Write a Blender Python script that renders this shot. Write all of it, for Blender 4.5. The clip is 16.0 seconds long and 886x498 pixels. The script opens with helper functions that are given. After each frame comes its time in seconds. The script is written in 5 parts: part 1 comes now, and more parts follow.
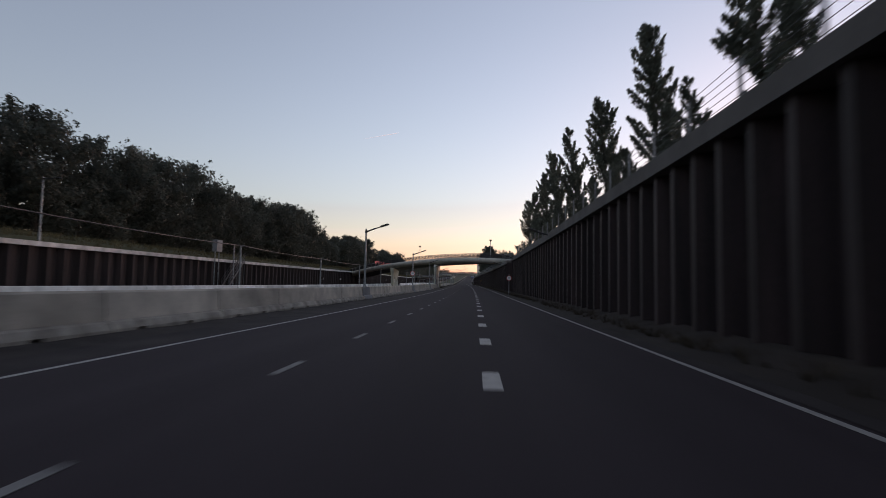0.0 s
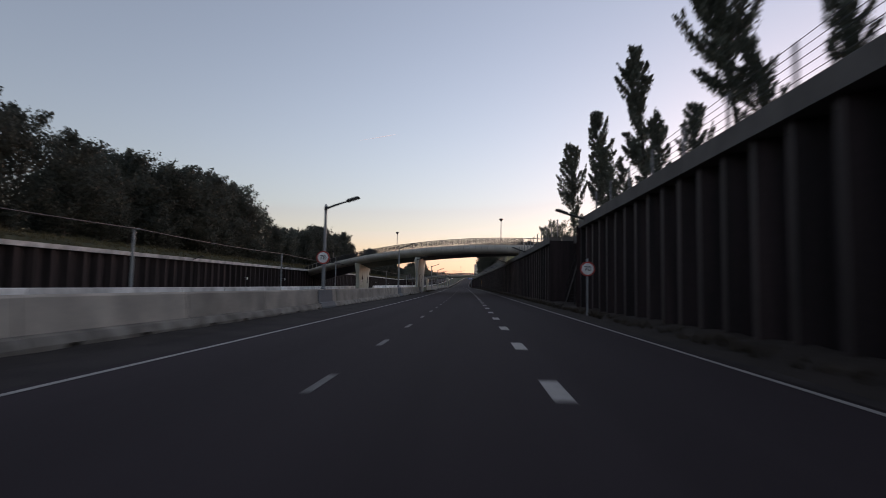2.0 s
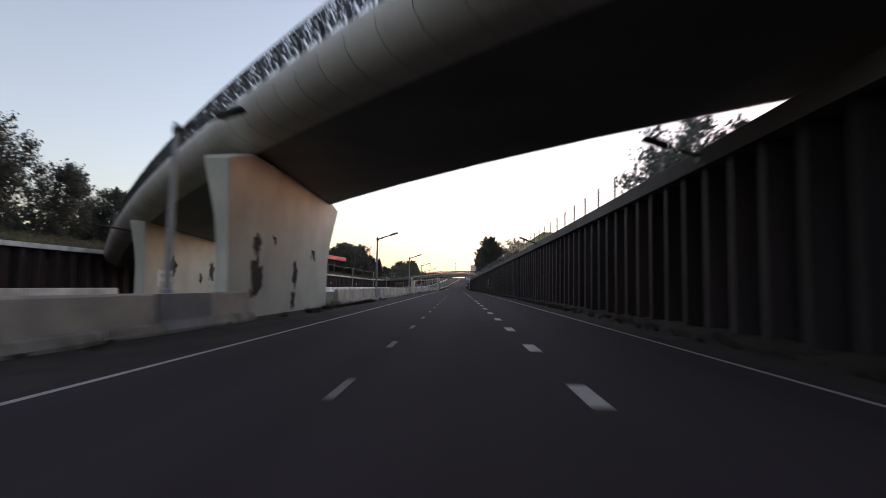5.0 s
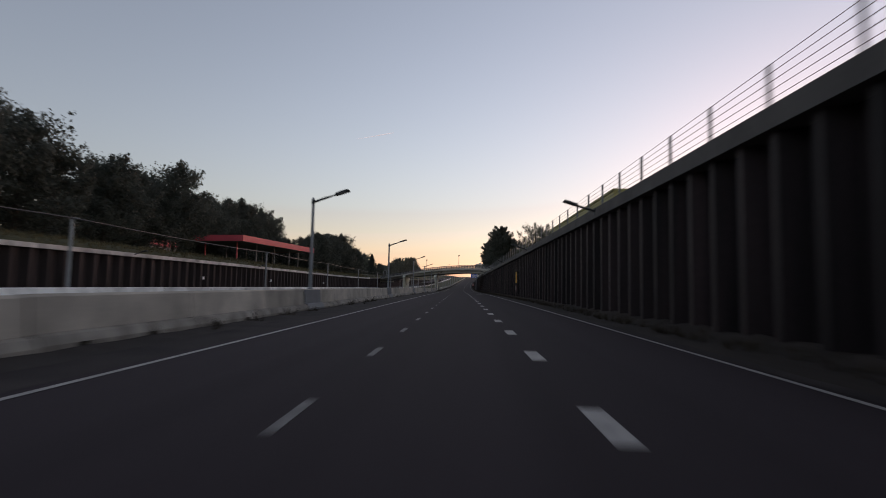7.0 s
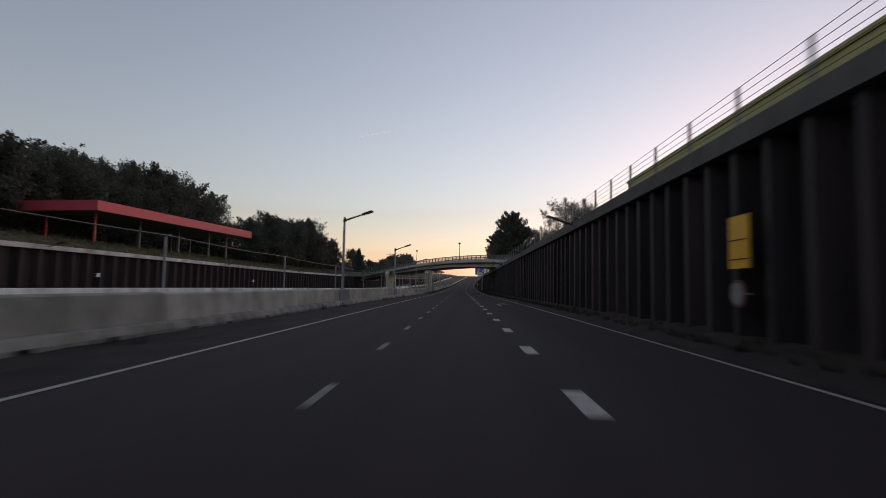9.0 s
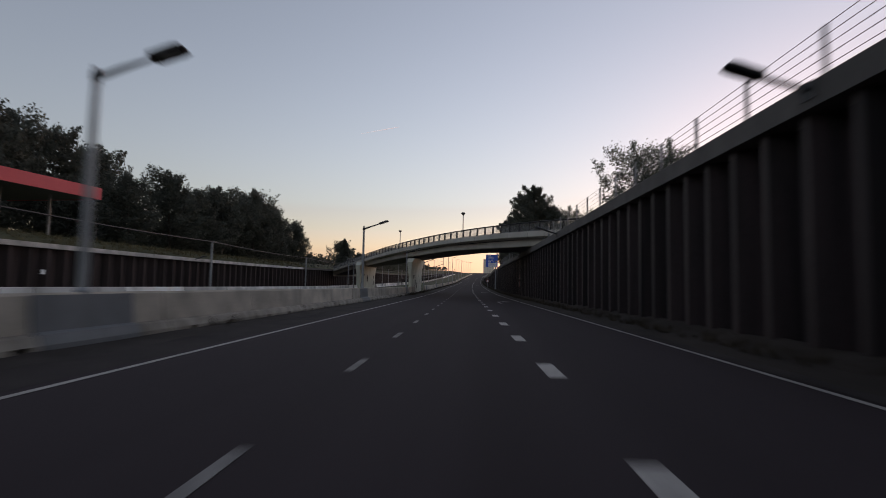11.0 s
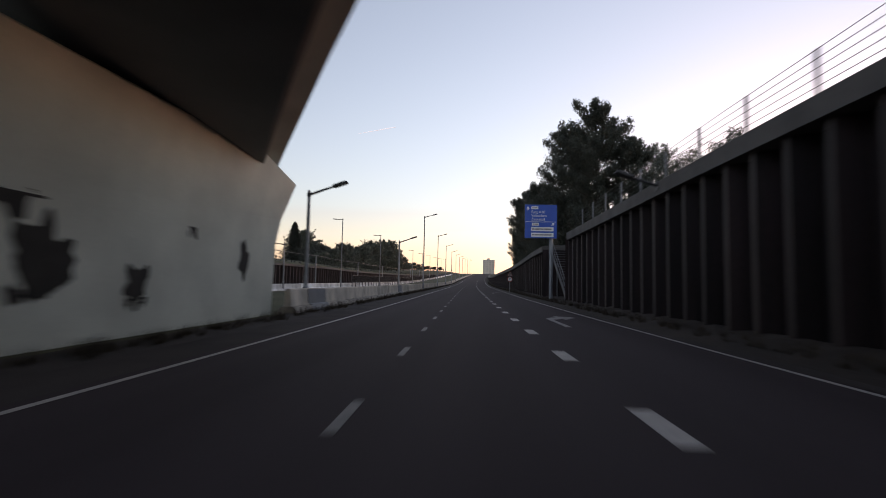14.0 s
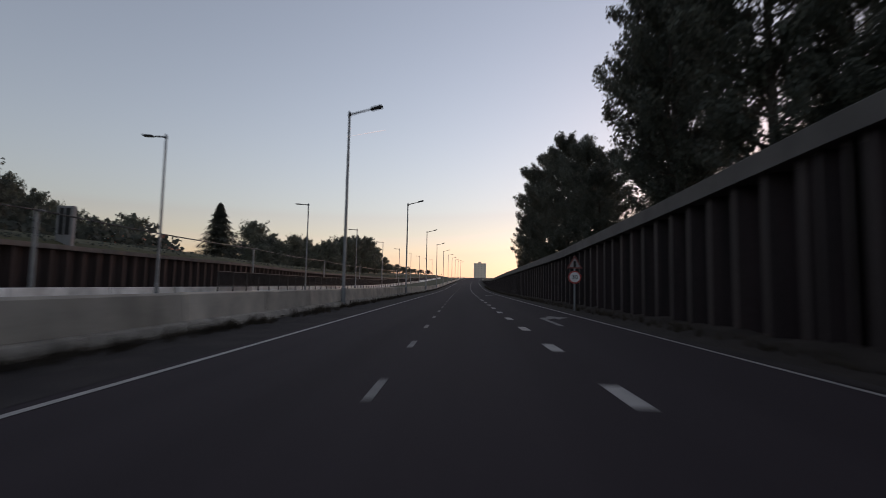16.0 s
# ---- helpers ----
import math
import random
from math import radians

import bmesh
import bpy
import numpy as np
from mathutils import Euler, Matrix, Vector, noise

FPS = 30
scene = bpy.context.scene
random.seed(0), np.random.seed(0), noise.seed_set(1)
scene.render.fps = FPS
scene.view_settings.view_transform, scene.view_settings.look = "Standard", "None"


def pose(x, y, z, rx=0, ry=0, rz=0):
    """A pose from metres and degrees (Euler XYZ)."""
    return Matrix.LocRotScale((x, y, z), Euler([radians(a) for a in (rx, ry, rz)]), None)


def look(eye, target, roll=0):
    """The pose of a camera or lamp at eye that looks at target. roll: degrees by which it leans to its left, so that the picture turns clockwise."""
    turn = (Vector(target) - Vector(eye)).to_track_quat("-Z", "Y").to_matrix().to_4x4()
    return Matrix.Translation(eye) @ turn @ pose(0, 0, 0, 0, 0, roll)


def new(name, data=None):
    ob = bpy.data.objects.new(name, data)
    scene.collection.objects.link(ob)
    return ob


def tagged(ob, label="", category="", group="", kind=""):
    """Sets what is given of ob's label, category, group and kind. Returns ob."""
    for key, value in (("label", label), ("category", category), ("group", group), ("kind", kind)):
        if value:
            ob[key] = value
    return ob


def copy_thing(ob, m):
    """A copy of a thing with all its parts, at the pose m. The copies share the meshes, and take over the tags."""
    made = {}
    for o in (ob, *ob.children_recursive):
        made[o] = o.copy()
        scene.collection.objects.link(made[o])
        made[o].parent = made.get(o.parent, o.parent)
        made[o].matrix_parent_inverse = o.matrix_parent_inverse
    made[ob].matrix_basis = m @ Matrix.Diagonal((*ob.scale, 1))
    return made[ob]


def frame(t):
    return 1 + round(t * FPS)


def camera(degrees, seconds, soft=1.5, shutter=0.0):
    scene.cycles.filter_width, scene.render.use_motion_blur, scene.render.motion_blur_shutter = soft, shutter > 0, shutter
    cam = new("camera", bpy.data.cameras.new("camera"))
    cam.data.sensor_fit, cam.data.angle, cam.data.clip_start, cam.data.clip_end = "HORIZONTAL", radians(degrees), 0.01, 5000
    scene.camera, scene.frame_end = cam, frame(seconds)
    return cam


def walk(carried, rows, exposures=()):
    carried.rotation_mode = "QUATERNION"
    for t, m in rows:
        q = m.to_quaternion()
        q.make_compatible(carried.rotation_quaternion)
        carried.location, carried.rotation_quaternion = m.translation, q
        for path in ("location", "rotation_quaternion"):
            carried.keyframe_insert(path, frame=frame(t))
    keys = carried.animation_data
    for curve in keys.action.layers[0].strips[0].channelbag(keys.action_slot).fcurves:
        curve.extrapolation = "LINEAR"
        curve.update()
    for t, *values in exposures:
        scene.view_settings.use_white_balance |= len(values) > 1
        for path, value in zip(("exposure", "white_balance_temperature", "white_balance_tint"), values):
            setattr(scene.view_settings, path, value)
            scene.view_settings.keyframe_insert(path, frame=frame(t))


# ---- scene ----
cam = camera(80.02, 16.0, soft=0.75, shutter=0.42)
PATH = [
    (0, (0.903, 0.230, 1.100), (0.299, 10.190, 1.759), 1.13),
    (0.5, (0.734, 9.178, 1.082), (0.086, 19.134, 1.759), 1.13),
    (1, (0.516, 19.368, 1.070), (-0.087, 29.326, 1.762), 1.13),
    (1.5, (0.324, 28.756, 1.066), (-0.232, 38.716, 1.761), 1.13),
    (2, (0.192, 38.843, 1.069), (-0.351, 48.802, 1.785), 1.13),
    (2.5, (0.022, 48.287, 1.078), (-0.522, 58.245, 1.806), 1.13),
    (3, (-0.119, 58.635, 1.097), (-0.675, 68.592, 1.833), 1.13),
    (3.5, (-0.256, 68.426, 1.122), (-0.797, 78.385, 1.853), 1.13),
    (4, (-0.399, 78.610, 1.155), (-0.906, 88.569, 1.897), 1.13),
    (4.5, (-0.467, 88.351, 1.192), (-0.962, 98.311, 1.937), 1.13),
    (5, (-0.603, 98.536, 1.236), (-1.063, 108.496, 1.993), 1.13),
    (5.6, (-0.745, 111.065, 1.296), (-1.203, 121.025, 2.056), 1.13),
    (6.2, (-0.894, 124.367, 1.365), (-1.385, 134.326, 2.123), 1.13),
    (6.8, (-1.065, 137.847, 1.439), (-1.601, 147.804, 2.191), 1.13),
    (7.5, (-1.315, 152.981, 1.521), (-1.885, 162.937, 2.268), 1.13),
    (8, (-1.525, 163.610, 1.579), (-2.110, 173.565, 2.324), 1.13),
    (8.5, (-1.731, 173.321, 1.628), (-2.306, 183.275, 2.387), 1.13),
    (9, (-1.941, 183.836, 1.676), (-2.517, 193.791, 2.420), 1.13),
    (9.5, (-2.127, 193.770, 1.716), (-2.738, 203.724, 2.453), 1.13),
    (10, (-2.328, 204.357, 1.751), (-2.940, 214.312, 2.473), 1.13),
    (10.6, (-2.591, 216.357, 1.785), (-3.230, 226.311, 2.493), 1.13),
    (11.2, (-2.895, 228.504, 1.808), (-3.582, 238.457, 2.497), 1.13),
    (11.8, (-3.238, 240.821, 1.819), (-3.964, 250.772, 2.495), 1.13),
    (12.5, (-3.686, 255.409, 1.819), (-4.409, 265.359, 2.504), 1.13),
    (12.8, (-3.880, 261.812, 1.820), (-4.634, 271.760, 2.507), 1.13),
    (13, (-4.033, 265.969, 1.822), (-4.763, 275.916, 2.536), 1.13),
    (13.5, (-4.392, 275.867, 1.837), (-5.078, 285.817, 2.560), 1.13),
    (14, (-4.696, 286.576, 1.875), (-5.328, 296.528, 2.616), 1.13),
    (14.5, (-4.947, 296.250, 1.935), (-5.544, 306.203, 2.701), 1.13),
    (15, (-5.169, 307.308, 2.036), (-5.716, 317.262, 2.826), 1.13),
    (15.5, (-5.369, 317.136, 2.147), (-5.872, 327.090, 2.961), 1.13),
    (16, (-5.543, 327.873, 2.286), (-5.990, 337.829, 3.119), 1.13),
]
E0, TINT = 1.56, 38
# stops over E0 and kelvin
EXPOSURE = [(0.0, 0.12, 7350), (1.0, 0.1, 7350), (2.4, 0.06, 7400), (3.6, 0.15, 7500), (4.3, 0.38, 7550), (4.9, 0.72, 7600), (5.4, 0.78, 7650), (5.9, 0.35, 7650),
            (6.6, 0.02, 7700), (8.5, 0.0, 7800), (10.2, 0.0, 7800), (12.0, 0.1, 7850), (12.8, 0.68, 7900), (13.2, 0.88, 7850), (13.6, 1.0, 7750), (14.0, 0.48, 7650),
            (14.5, 0.2, 7600), (15.0, 0.02, 7600), (16.0, 0.02, 7700)]
walk(cam, [(t, look(e, g, r)) for t, e, g, r in PATH], exposures=[(t, E0 + s, k, TINT) for t, s, k in EXPOSURE])

# ---- light: clear sky just after sunset, the glow ahead ----
world = bpy.data.worlds.new("dusk_sky")
scene.world = world
world.use_nodes = True
wn = world.node_tree.nodes
wl = world.node_tree.links
sky = wn.new("ShaderNodeTexSky")
sky.sky_type = "NISHITA"
sky.sun_disc = False
sky.sun_elevation = radians(2.8)
sky.sun_rotation = radians(35.5)
sky.air_density, sky.dust_density, sky.ozone_density = 1.13, 0.53, 3.0
wn["Background"].inputs["Strength"].default_value = 0.15
soften = wn.new("ShaderNodeHueSaturation")
soften.inputs["Hue"].default_value = 0.4757
soften.inputs["Saturation"].default_value = 0.69
wl.new(sky.outputs["Color"], soften.inputs["Color"])
wl.new(soften.outputs["Color"], wn["Background"].inputs["Color"])

sun_data = bpy.data.lights.new("low_sun", "SUN")
sun_data.energy, sun_data.angle, sun_data.color = 0.05, radians(12), (1.0, 0.86, 0.72)
sun = new("low_sun", sun_data)
sun.matrix_world = look((0, 0, 40), (-36.7, -47.7, 37.05))


# ---- materials ----
def mat(name, base, rough=0.8, var=0.25, scale=3.0, fine=40.0, bump=0.15, metal=0.0, tint=None, piece=0.0, spec=0.3, stretch=None):
    """A surface with two scales of variation, fine relief and, with piece, a shade of its own for each object."""
    m = bpy.data.materials.new(name)
    m.use_nodes = True
    n, l = m.node_tree.nodes, m.node_tree.links
    b = n["Principled BSDF"]
    n1, n2 = n.new("ShaderNodeTexNoise"), n.new("ShaderNodeTexNoise")
    n1.inputs["Scale"].default_value, n1.inputs["Detail"].default_value = scale, 5
    n2.inputs["Scale"].default_value, n2.inputs["Detail"].default_value = fine, 3
    geo = n.new("ShaderNodeNewGeometry")
    l.new(geo.outputs["Position"], n2.inputs["Vector"])
    if stretch:
        sc = n.new("ShaderNodeVectorMath")
        sc.operation = "MULTIPLY"
        sc.inputs[1].default_value = stretch
        l.new(geo.outputs["Position"], sc.inputs[0])
        l.new(sc.outputs["Vector"], n1.inputs["Vector"])
    else:
        l.new(geo.outputs["Position"], n1.inputs["Vector"])
    ramp = n.new("ShaderNodeMapRange")
    ramp.inputs["From Min"].default_value, ramp.inputs["From Max"].default_value = 0.3, 0.7
    ramp.inputs["To Min"].default_value, ramp.inputs["To Max"].default_value = 0.0, 1.0
    l.new(n1.outputs["Fac"], ramp.inputs["Value"])
    mix = n.new("ShaderNodeMix")
    mix.data_type = "RGBA"
    dark = tint or tuple(c * (1 - var) for c in base)
    mix.inputs["A"].default_value = (*dark, 1)
    mix.inputs["B"].default_value = (*(min(c * (1 + var * 0.6), 1) for c in base), 1)
    l.new(ramp.outputs["Result"], mix.inputs["Factor"])
    val = n.new("ShaderNodeHueSaturation")
    add = n.new("ShaderNodeMapRange")
    add.inputs["To Min"].default_value, add.inputs["To Max"].default_value = 1 - var * 0.5, 1 + var * 0.5
    l.new(n2.outputs["Fac"], add.inputs["Value"])
    last = add.outputs["Result"]
    if piece:
        oi = n.new("ShaderNodeObjectInfo")
        pr = n.new("ShaderNodeMapRange")
        pr.inputs["To Min"].default_value, pr.inputs["To Max"].default_value = 1 - piece, 1 + piece
        l.new(oi.outputs["Random"], pr.inputs["Value"])
        mul = n.new("ShaderNodeMath")
        mul.operation = "MULTIPLY"
        l.new(last, mul.inputs[0])
        l.new(pr.outputs["Result"], mul.inputs[1])
        last = mul.outputs["Value"]
    l.new(mix.outputs["Result"], val.inputs["Color"])
    l.new(last, val.inputs["Value"])
    l.new(val.outputs["Color"], b.inputs["Base Color"])
    b.inputs["Roughness"].default_value, b.inputs["Metallic"].default_value = rough, metal
    b.inputs["Specular IOR Level"].default_value = spec
    if bump:
        bp = n.new("ShaderNodeBump")
        bp.inputs["Strength"].default_value, bp.inputs["Distance"].default_value = bump, 0.02
        l.new(n2.outputs["Fac"], bp.inputs["Height"])
        l.new(bp.outputs["Normal"], b.inputs["Normal"])
    return m


ASPHALT = mat("asphalt", (0.042, 0.030, 0.0325), 0.9, 0.22, 1.0, 60, 0.25, spec=0.15, tint=(0.034, 0.0235, 0.0255), stretch=(0.9, 0.02, 1))
SHOULDER = mat("asphalt_shoulder", (0.050, 0.040, 0.037), 0.92, 0.3, 0.9, 40, 0.35, spec=0.12, tint=(0.036, 0.029, 0.028))
PAINT = mat("road_paint", (0.40, 0.357, 0.325), 0.6, 0.3, 6, 45, 0.1)
PAINT_WORN = mat("worn_road_paint", (0.215, 0.192, 0.178), 0.7, 0.4, 5, 40, 0.15)
CONCRETE = mat("barrier_concrete", (0.55, 0.477, 0.395), 0.85, 0.3, 1.1, 18, 0.2, piece=0.18, tint=(0.36, 0.312, 0.258))
STAINED = mat("stained_barrier_concrete", (0.40, 0.35, 0.295), 0.9, 0.35, 2.2, 18, 0.3, piece=0.15, tint=(0.20, 0.172, 0.145))
PALE_CONCRETE = mat("pale_concrete", (0.64, 0.60, 0.56), 0.8, 0.4, 0.9, 18, 0.2, piece=0.15)
WHITE_CONCRETE = mat("whitewashed_concrete", (0.84, 0.82, 0.79), 0.7, 0.25, 0.8, 14, 0.15, piece=0.26, tint=(0.5, 0.48, 0.45))
BRIDGE_CONCRETE = mat("bridge_concrete", (0.555, 0.51, 0.445), 0.75, 0.16, 0.5, 12, 0.15, piece=0.06)
PIER_CONCRETE = mat("pier_concrete", (0.57, 0.565, 0.475), 0.8, 0.16, 0.6, 14, 0.15)
# deck concrete darkened for the shade underneath; the shop wall shares it
SHADE_CONCRETE = mat("shade_dark_concrete", (0.20, 0.185, 0.18), 0.85, 0.15, 0.5, 12, 0.1)
CAP = mat("wall_cap_concrete", (0.142, 0.126, 0.114), 0.85, 0.2, 1.2, 14, 0.2, piece=0.1)
LEFT_PILE = mat("brown_sheet_pile", (0.040, 0.0265, 0.0255), 0.8, 0.5, 1.3, 9, 0.2, tint=(0.02, 0.013, 0.012), stretch=(2, 2, 0.16))
# light on the flanges is put into this tone, pan shade into PILE
PILE_LIT = mat("flange_lit_sheet_pile", (0.051, 0.0345, 0.033), 0.65, 0.45, 1.3, 9, 0.2, piece=0.45, tint=(0.022, 0.0145, 0.014), stretch=(2, 2, 0.16))
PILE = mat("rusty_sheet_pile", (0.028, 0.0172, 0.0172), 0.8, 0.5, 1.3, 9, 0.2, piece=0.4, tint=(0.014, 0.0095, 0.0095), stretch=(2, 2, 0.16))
STEEL = mat("galvanised_steel", (0.30, 0.31, 0.32), 0.5, 0.15, 3, 30, 0.05, metal=0.6)
DARK_STEEL = mat("dark_steel", (0.045, 0.045, 0.047), 0.5, 0.2, 3, 30, 0.05, metal=0.3)
RUSTY_STEEL = mat("rusty_steel", (0.035, 0.028, 0.026), 0.8, 0.3, 3, 30, 0.05)
STAIR_STEEL = mat("stair_steel", (0.13, 0.125, 0.125), 0.6, 0.2, 3, 30, 0.05, metal=0.2)
GRASS = mat("verge_grass", (0.032, 0.0225, 0.018), 0.95, 0.45, 0.6, 12, 0.6, tint=(0.024, 0.017, 0.0135))
SOIL = mat("verge_soil", (0.042, 0.033, 0.029), 0.95, 0.35, 1.5, 20, 0.5)
FIELD = mat("grassland", (0.075, 0.07, 0.036), 0.95, 0.4, 0.4, 9, 0.5, tint=(0.045, 0.048, 0.022))
LEAF = mat("leaves_dark", (0.095, 0.108, 0.09), 0.7, 0.35, 0.4, 4, 0.0)
LEAF_PALE = mat("leaves_pale", (0.14, 0.16, 0.13), 0.65, 0.35, 0.6, 5, 0.0)
for leaf in (LEAF, LEAF_PALE):
    # thin blades let some light through
    n, l = leaf.node_tree.nodes, leaf.node_tree.links
    b = n["Principled BSDF"]
    tr, mx = n.new("ShaderNodeBsdfTranslucent"), n.new("ShaderNodeMixShader")
    l.new(b.inputs["Base Color"].links[0].from_socket, tr.inputs["Color"])
    mx.inputs["Fac"].default_value = 0.45 if leaf is LEAF else 0.55
    l.new(b.outputs["BSDF"], mx.inputs[1])
    l.new(tr.outputs["BSDF"], mx.inputs[2])
    l.new(mx.outputs["Shader"], n["Material Output"].inputs["Surface"])
BARK = mat("bark", (0.07, 0.06, 0.05), 0.95, 0.3, 2, 18, 0.4)
RED = mat("red_fascia", (0.72, 0.10, 0.12), 0.5, 0.08, 0.4, 8, 0.0)
WHITE = mat("white_paint", (0.82, 0.82, 0.81), 0.5, 0.08, 2, 20, 0.0)
SIGN_RED = mat("sign_red", (0.55, 0.06, 0.05), 0.4, 0.06, 2, 20, 0.0)
SIGN_BLUE = mat("sign_blue", (0.025, 0.11, 0.5), 0.35, 0.05, 2, 20, 0.0)
SIGN_BLACK = mat("sign_black", (0.02, 0.02, 0.02), 0.5, 0.05, 2, 20, 0.0)
SIGN_YELLOW = mat("sign_yellow", (0.95, 0.45, 0.015), 0.4, 0.08, 2, 20, 0.0)
OLIVE = mat("olive_cladding", (0.40, 0.36, 0.15), 0.6, 0.1, 0.5, 8, 0.05)
GRAFFITI = mat("graffiti_dark", (0.035, 0.03, 0.025), 0.8, 0.4, 3, 20, 0.0)
PLATE = mat("grey_plate", (0.20, 0.205, 0.21), 0.6, 0.15, 1.5, 20, 0.05)
# distance haze over the apartment block is painted into this wall tone
FAR_WALL = mat("haze_pale_render", (0.75, 0.69, 0.6), 0.8, 0.08, 0.1, 2, 0.0)
ROOF_TILE = mat("orange_roof_tiles", (0.34, 0.13, 0.075), 0.8, 0.25, 0.6, 5, 0.1)
BRICK_RED = mat("red_brick", (0.25, 0.10, 0.07), 0.85, 0.15, 0.5, 6, 0.0)
# panes paled towards the wall, haze put into their colour
FAR_PANE = mat("haze_pale_glass", (0.53, 0.49, 0.44), 0.3, 0.15, 1, 5, 0.0, piece=0.2)
GLASS = mat("dark_glass", (0.03, 0.035, 0.04), 0.1, 0.1, 1, 5, 0.0, spec=0.6)
WEED = mat("dry_weeds", (0.062, 0.046, 0.032), 0.9, 0.4, 1.5, 9, 0.0)
POST_GREY = mat("fence_post_grey", (0.23, 0.235, 0.24), 0.7, 0.15, 3, 30, 0.05)
DULL_WHITE = mat("weathered_sign_white", (0.30, 0.28, 0.27), 0.7, 0.25, 3, 20, 0.0)
DULL_RED = mat("weathered_sign_red", (0.24, 0.07, 0.06), 0.7, 0.2, 3, 20, 0.0)
STRAW = mat("straw_grass", (0.15, 0.12, 0.065), 0.9, 0.4, 0.8, 6, 0.0, tint=(0.085, 0.08, 0.04))
MESH_GREY = mat("mesh_panel_grey", (0.25, 0.25, 0.25), 0.6, 0.1, 2, 20, 0.0)


# ---- the road's line ----
def second(k, v):
    n = len(k)
    a, r = np.zeros((n, n)), np.zeros(n)
    h = np.diff(k)
    a[0, 0], a[0, 1], a[-1, -1], a[-1, -2] = 1, -1, 1, -1
    for i in range(1, n - 1):
        a[i, i - 1:i + 2] = h[i - 1], 2 * (h[i - 1] + h[i]), h[i]
        r[i] = 6 * ((v[i + 1] - v[i]) / h[i] - (v[i] - v[i - 1]) / h[i - 1])
    return np.linalg.solve(a, r)


def spline(k, v):
    k, v = np.array(k, float), np.array(v, float)
    m = second(k, v)

    def at(y):
        i = int(min(max(np.searchsorted(k, y) - 1, 0), len(k) - 2))
        h = k[i + 1] - k[i]
        if y > k[-1] or y < k[0]:
            e = -1 if y > k[-1] else 0
            i2 = len(k) - 2 if e else 0
            h = k[i2 + 1] - k[i2]
            s = (v[i2 + 1] - v[i2]) / h + (h / 6 * (m[i2] + 2 * m[i2 + 1]) if e else -h / 6 * (2 * m[0] + m[1]))
            return v[e] + s * (y - k[e]), s
        p, q = (k[i + 1] - y) / h, (y - k[i]) / h
        return (p * v[i] + q * v[i + 1] + ((p ** 3 - p) * m[i] + (q ** 3 - q) * m[i + 1]) * h * h / 6,
                (v[i + 1] - v[i]) / h + (-(3 * p * p - 1) * m[i] + (3 * q * q - 1) * m[i + 1]) * h / 6)
    return at


AXIS = spline([0, 50, 100, 150, 200, 250, 300, 350, 420, 480, 540, 620, 700, 800],
              [0, 0, -0.387, -1.187, -2.193, -3.362, -4.466, -5.197, -5.644, -5.35, -4.4, -2.0, 1.6, 7.0])
RISE = spline([0, 60, 120, 180, 240, 290, 340, 390, 440, 480, 540, 620, 700, 800, 1000],
              [0, 0, 0.243, 0.559, 0.718, 0.793, 1.358, 2.118, 3.15, 4.5, 6.7, 10.2, 13.2, 16.4, 17.5])


def at(y, off=0.0, dz=0.0):
    """The place beside the road's axis: off metres to the right, dz above the carriageway."""
    x, s = AXIS(y)
    c = 1 / math.sqrt(1 + s * s)
    return Vector((x + off * c, y - off * s * c, RISE(y)[0] + dz))


def along(y, off=0.0, dz=0.0, turn=0.0):
    """A pose beside the road that looks along it."""
    return Matrix.Translation(at(y, off, dz)) @ pose(0, 0, 0, 0, 0, -math.degrees(math.atan(AXIS(y)[1])) + turn)


def on_road(y, off=0.0, dz=0.0):
    """A pose on the carriageway that follows its slope."""
    return along(y, off, dz) @ pose(0, 0, 0, math.degrees(math.atan(RISE(y)[1])), 0, 0)


# ---- mesh helpers ----
def mesh_object(name, bm, material, smooth=False):
    me = bpy.data.meshes.new(name)
    bmesh.ops.recalc_face_normals(bm, faces=bm.faces[:])
    bm.to_mesh(me)
    bm.free()
    for one in material if isinstance(material, (list, tuple)) else [material]:
        me.materials.append(one)
    if smooth:
        for p in me.polygons:
            p.use_smooth = True
    return new(name, me)


def part(name, bm, material, parent, label="", smooth=False):
    ob = mesh_object(name, bm, material, smooth)
    ob.parent = parent
    return tagged(ob, label)


def share(name, me, parent, m):
    ob = new(name, me)
    ob.parent = parent
    ob.matrix_local = m
    return ob


def empty(name, m=None):
    ob = new(name)
    ob.empty_display_size = 0.3
    if m is not None:
        ob.matrix_world = m
    return ob


def box(bm, x0, x1, y0, y1, z0, z1, m=None):
    v = [bm.verts.new((m @ Vector(c)) if m else c) for c in
         [(x0, y0, z0), (x1, y0, z0), (x1, y1, z0), (x0, y1, z0), (x0, y0, z1), (x1, y0, z1), (x1, y1, z1), (x0, y1, z1)]]
    for f in ((0, 3, 2, 1), (4, 5, 6, 7), (0, 1, 5, 4), (1, 2, 6, 5), (2, 3, 7, 6), (3, 0, 4, 7)):
        bm.faces.new([v[i] for i in f])
    return v


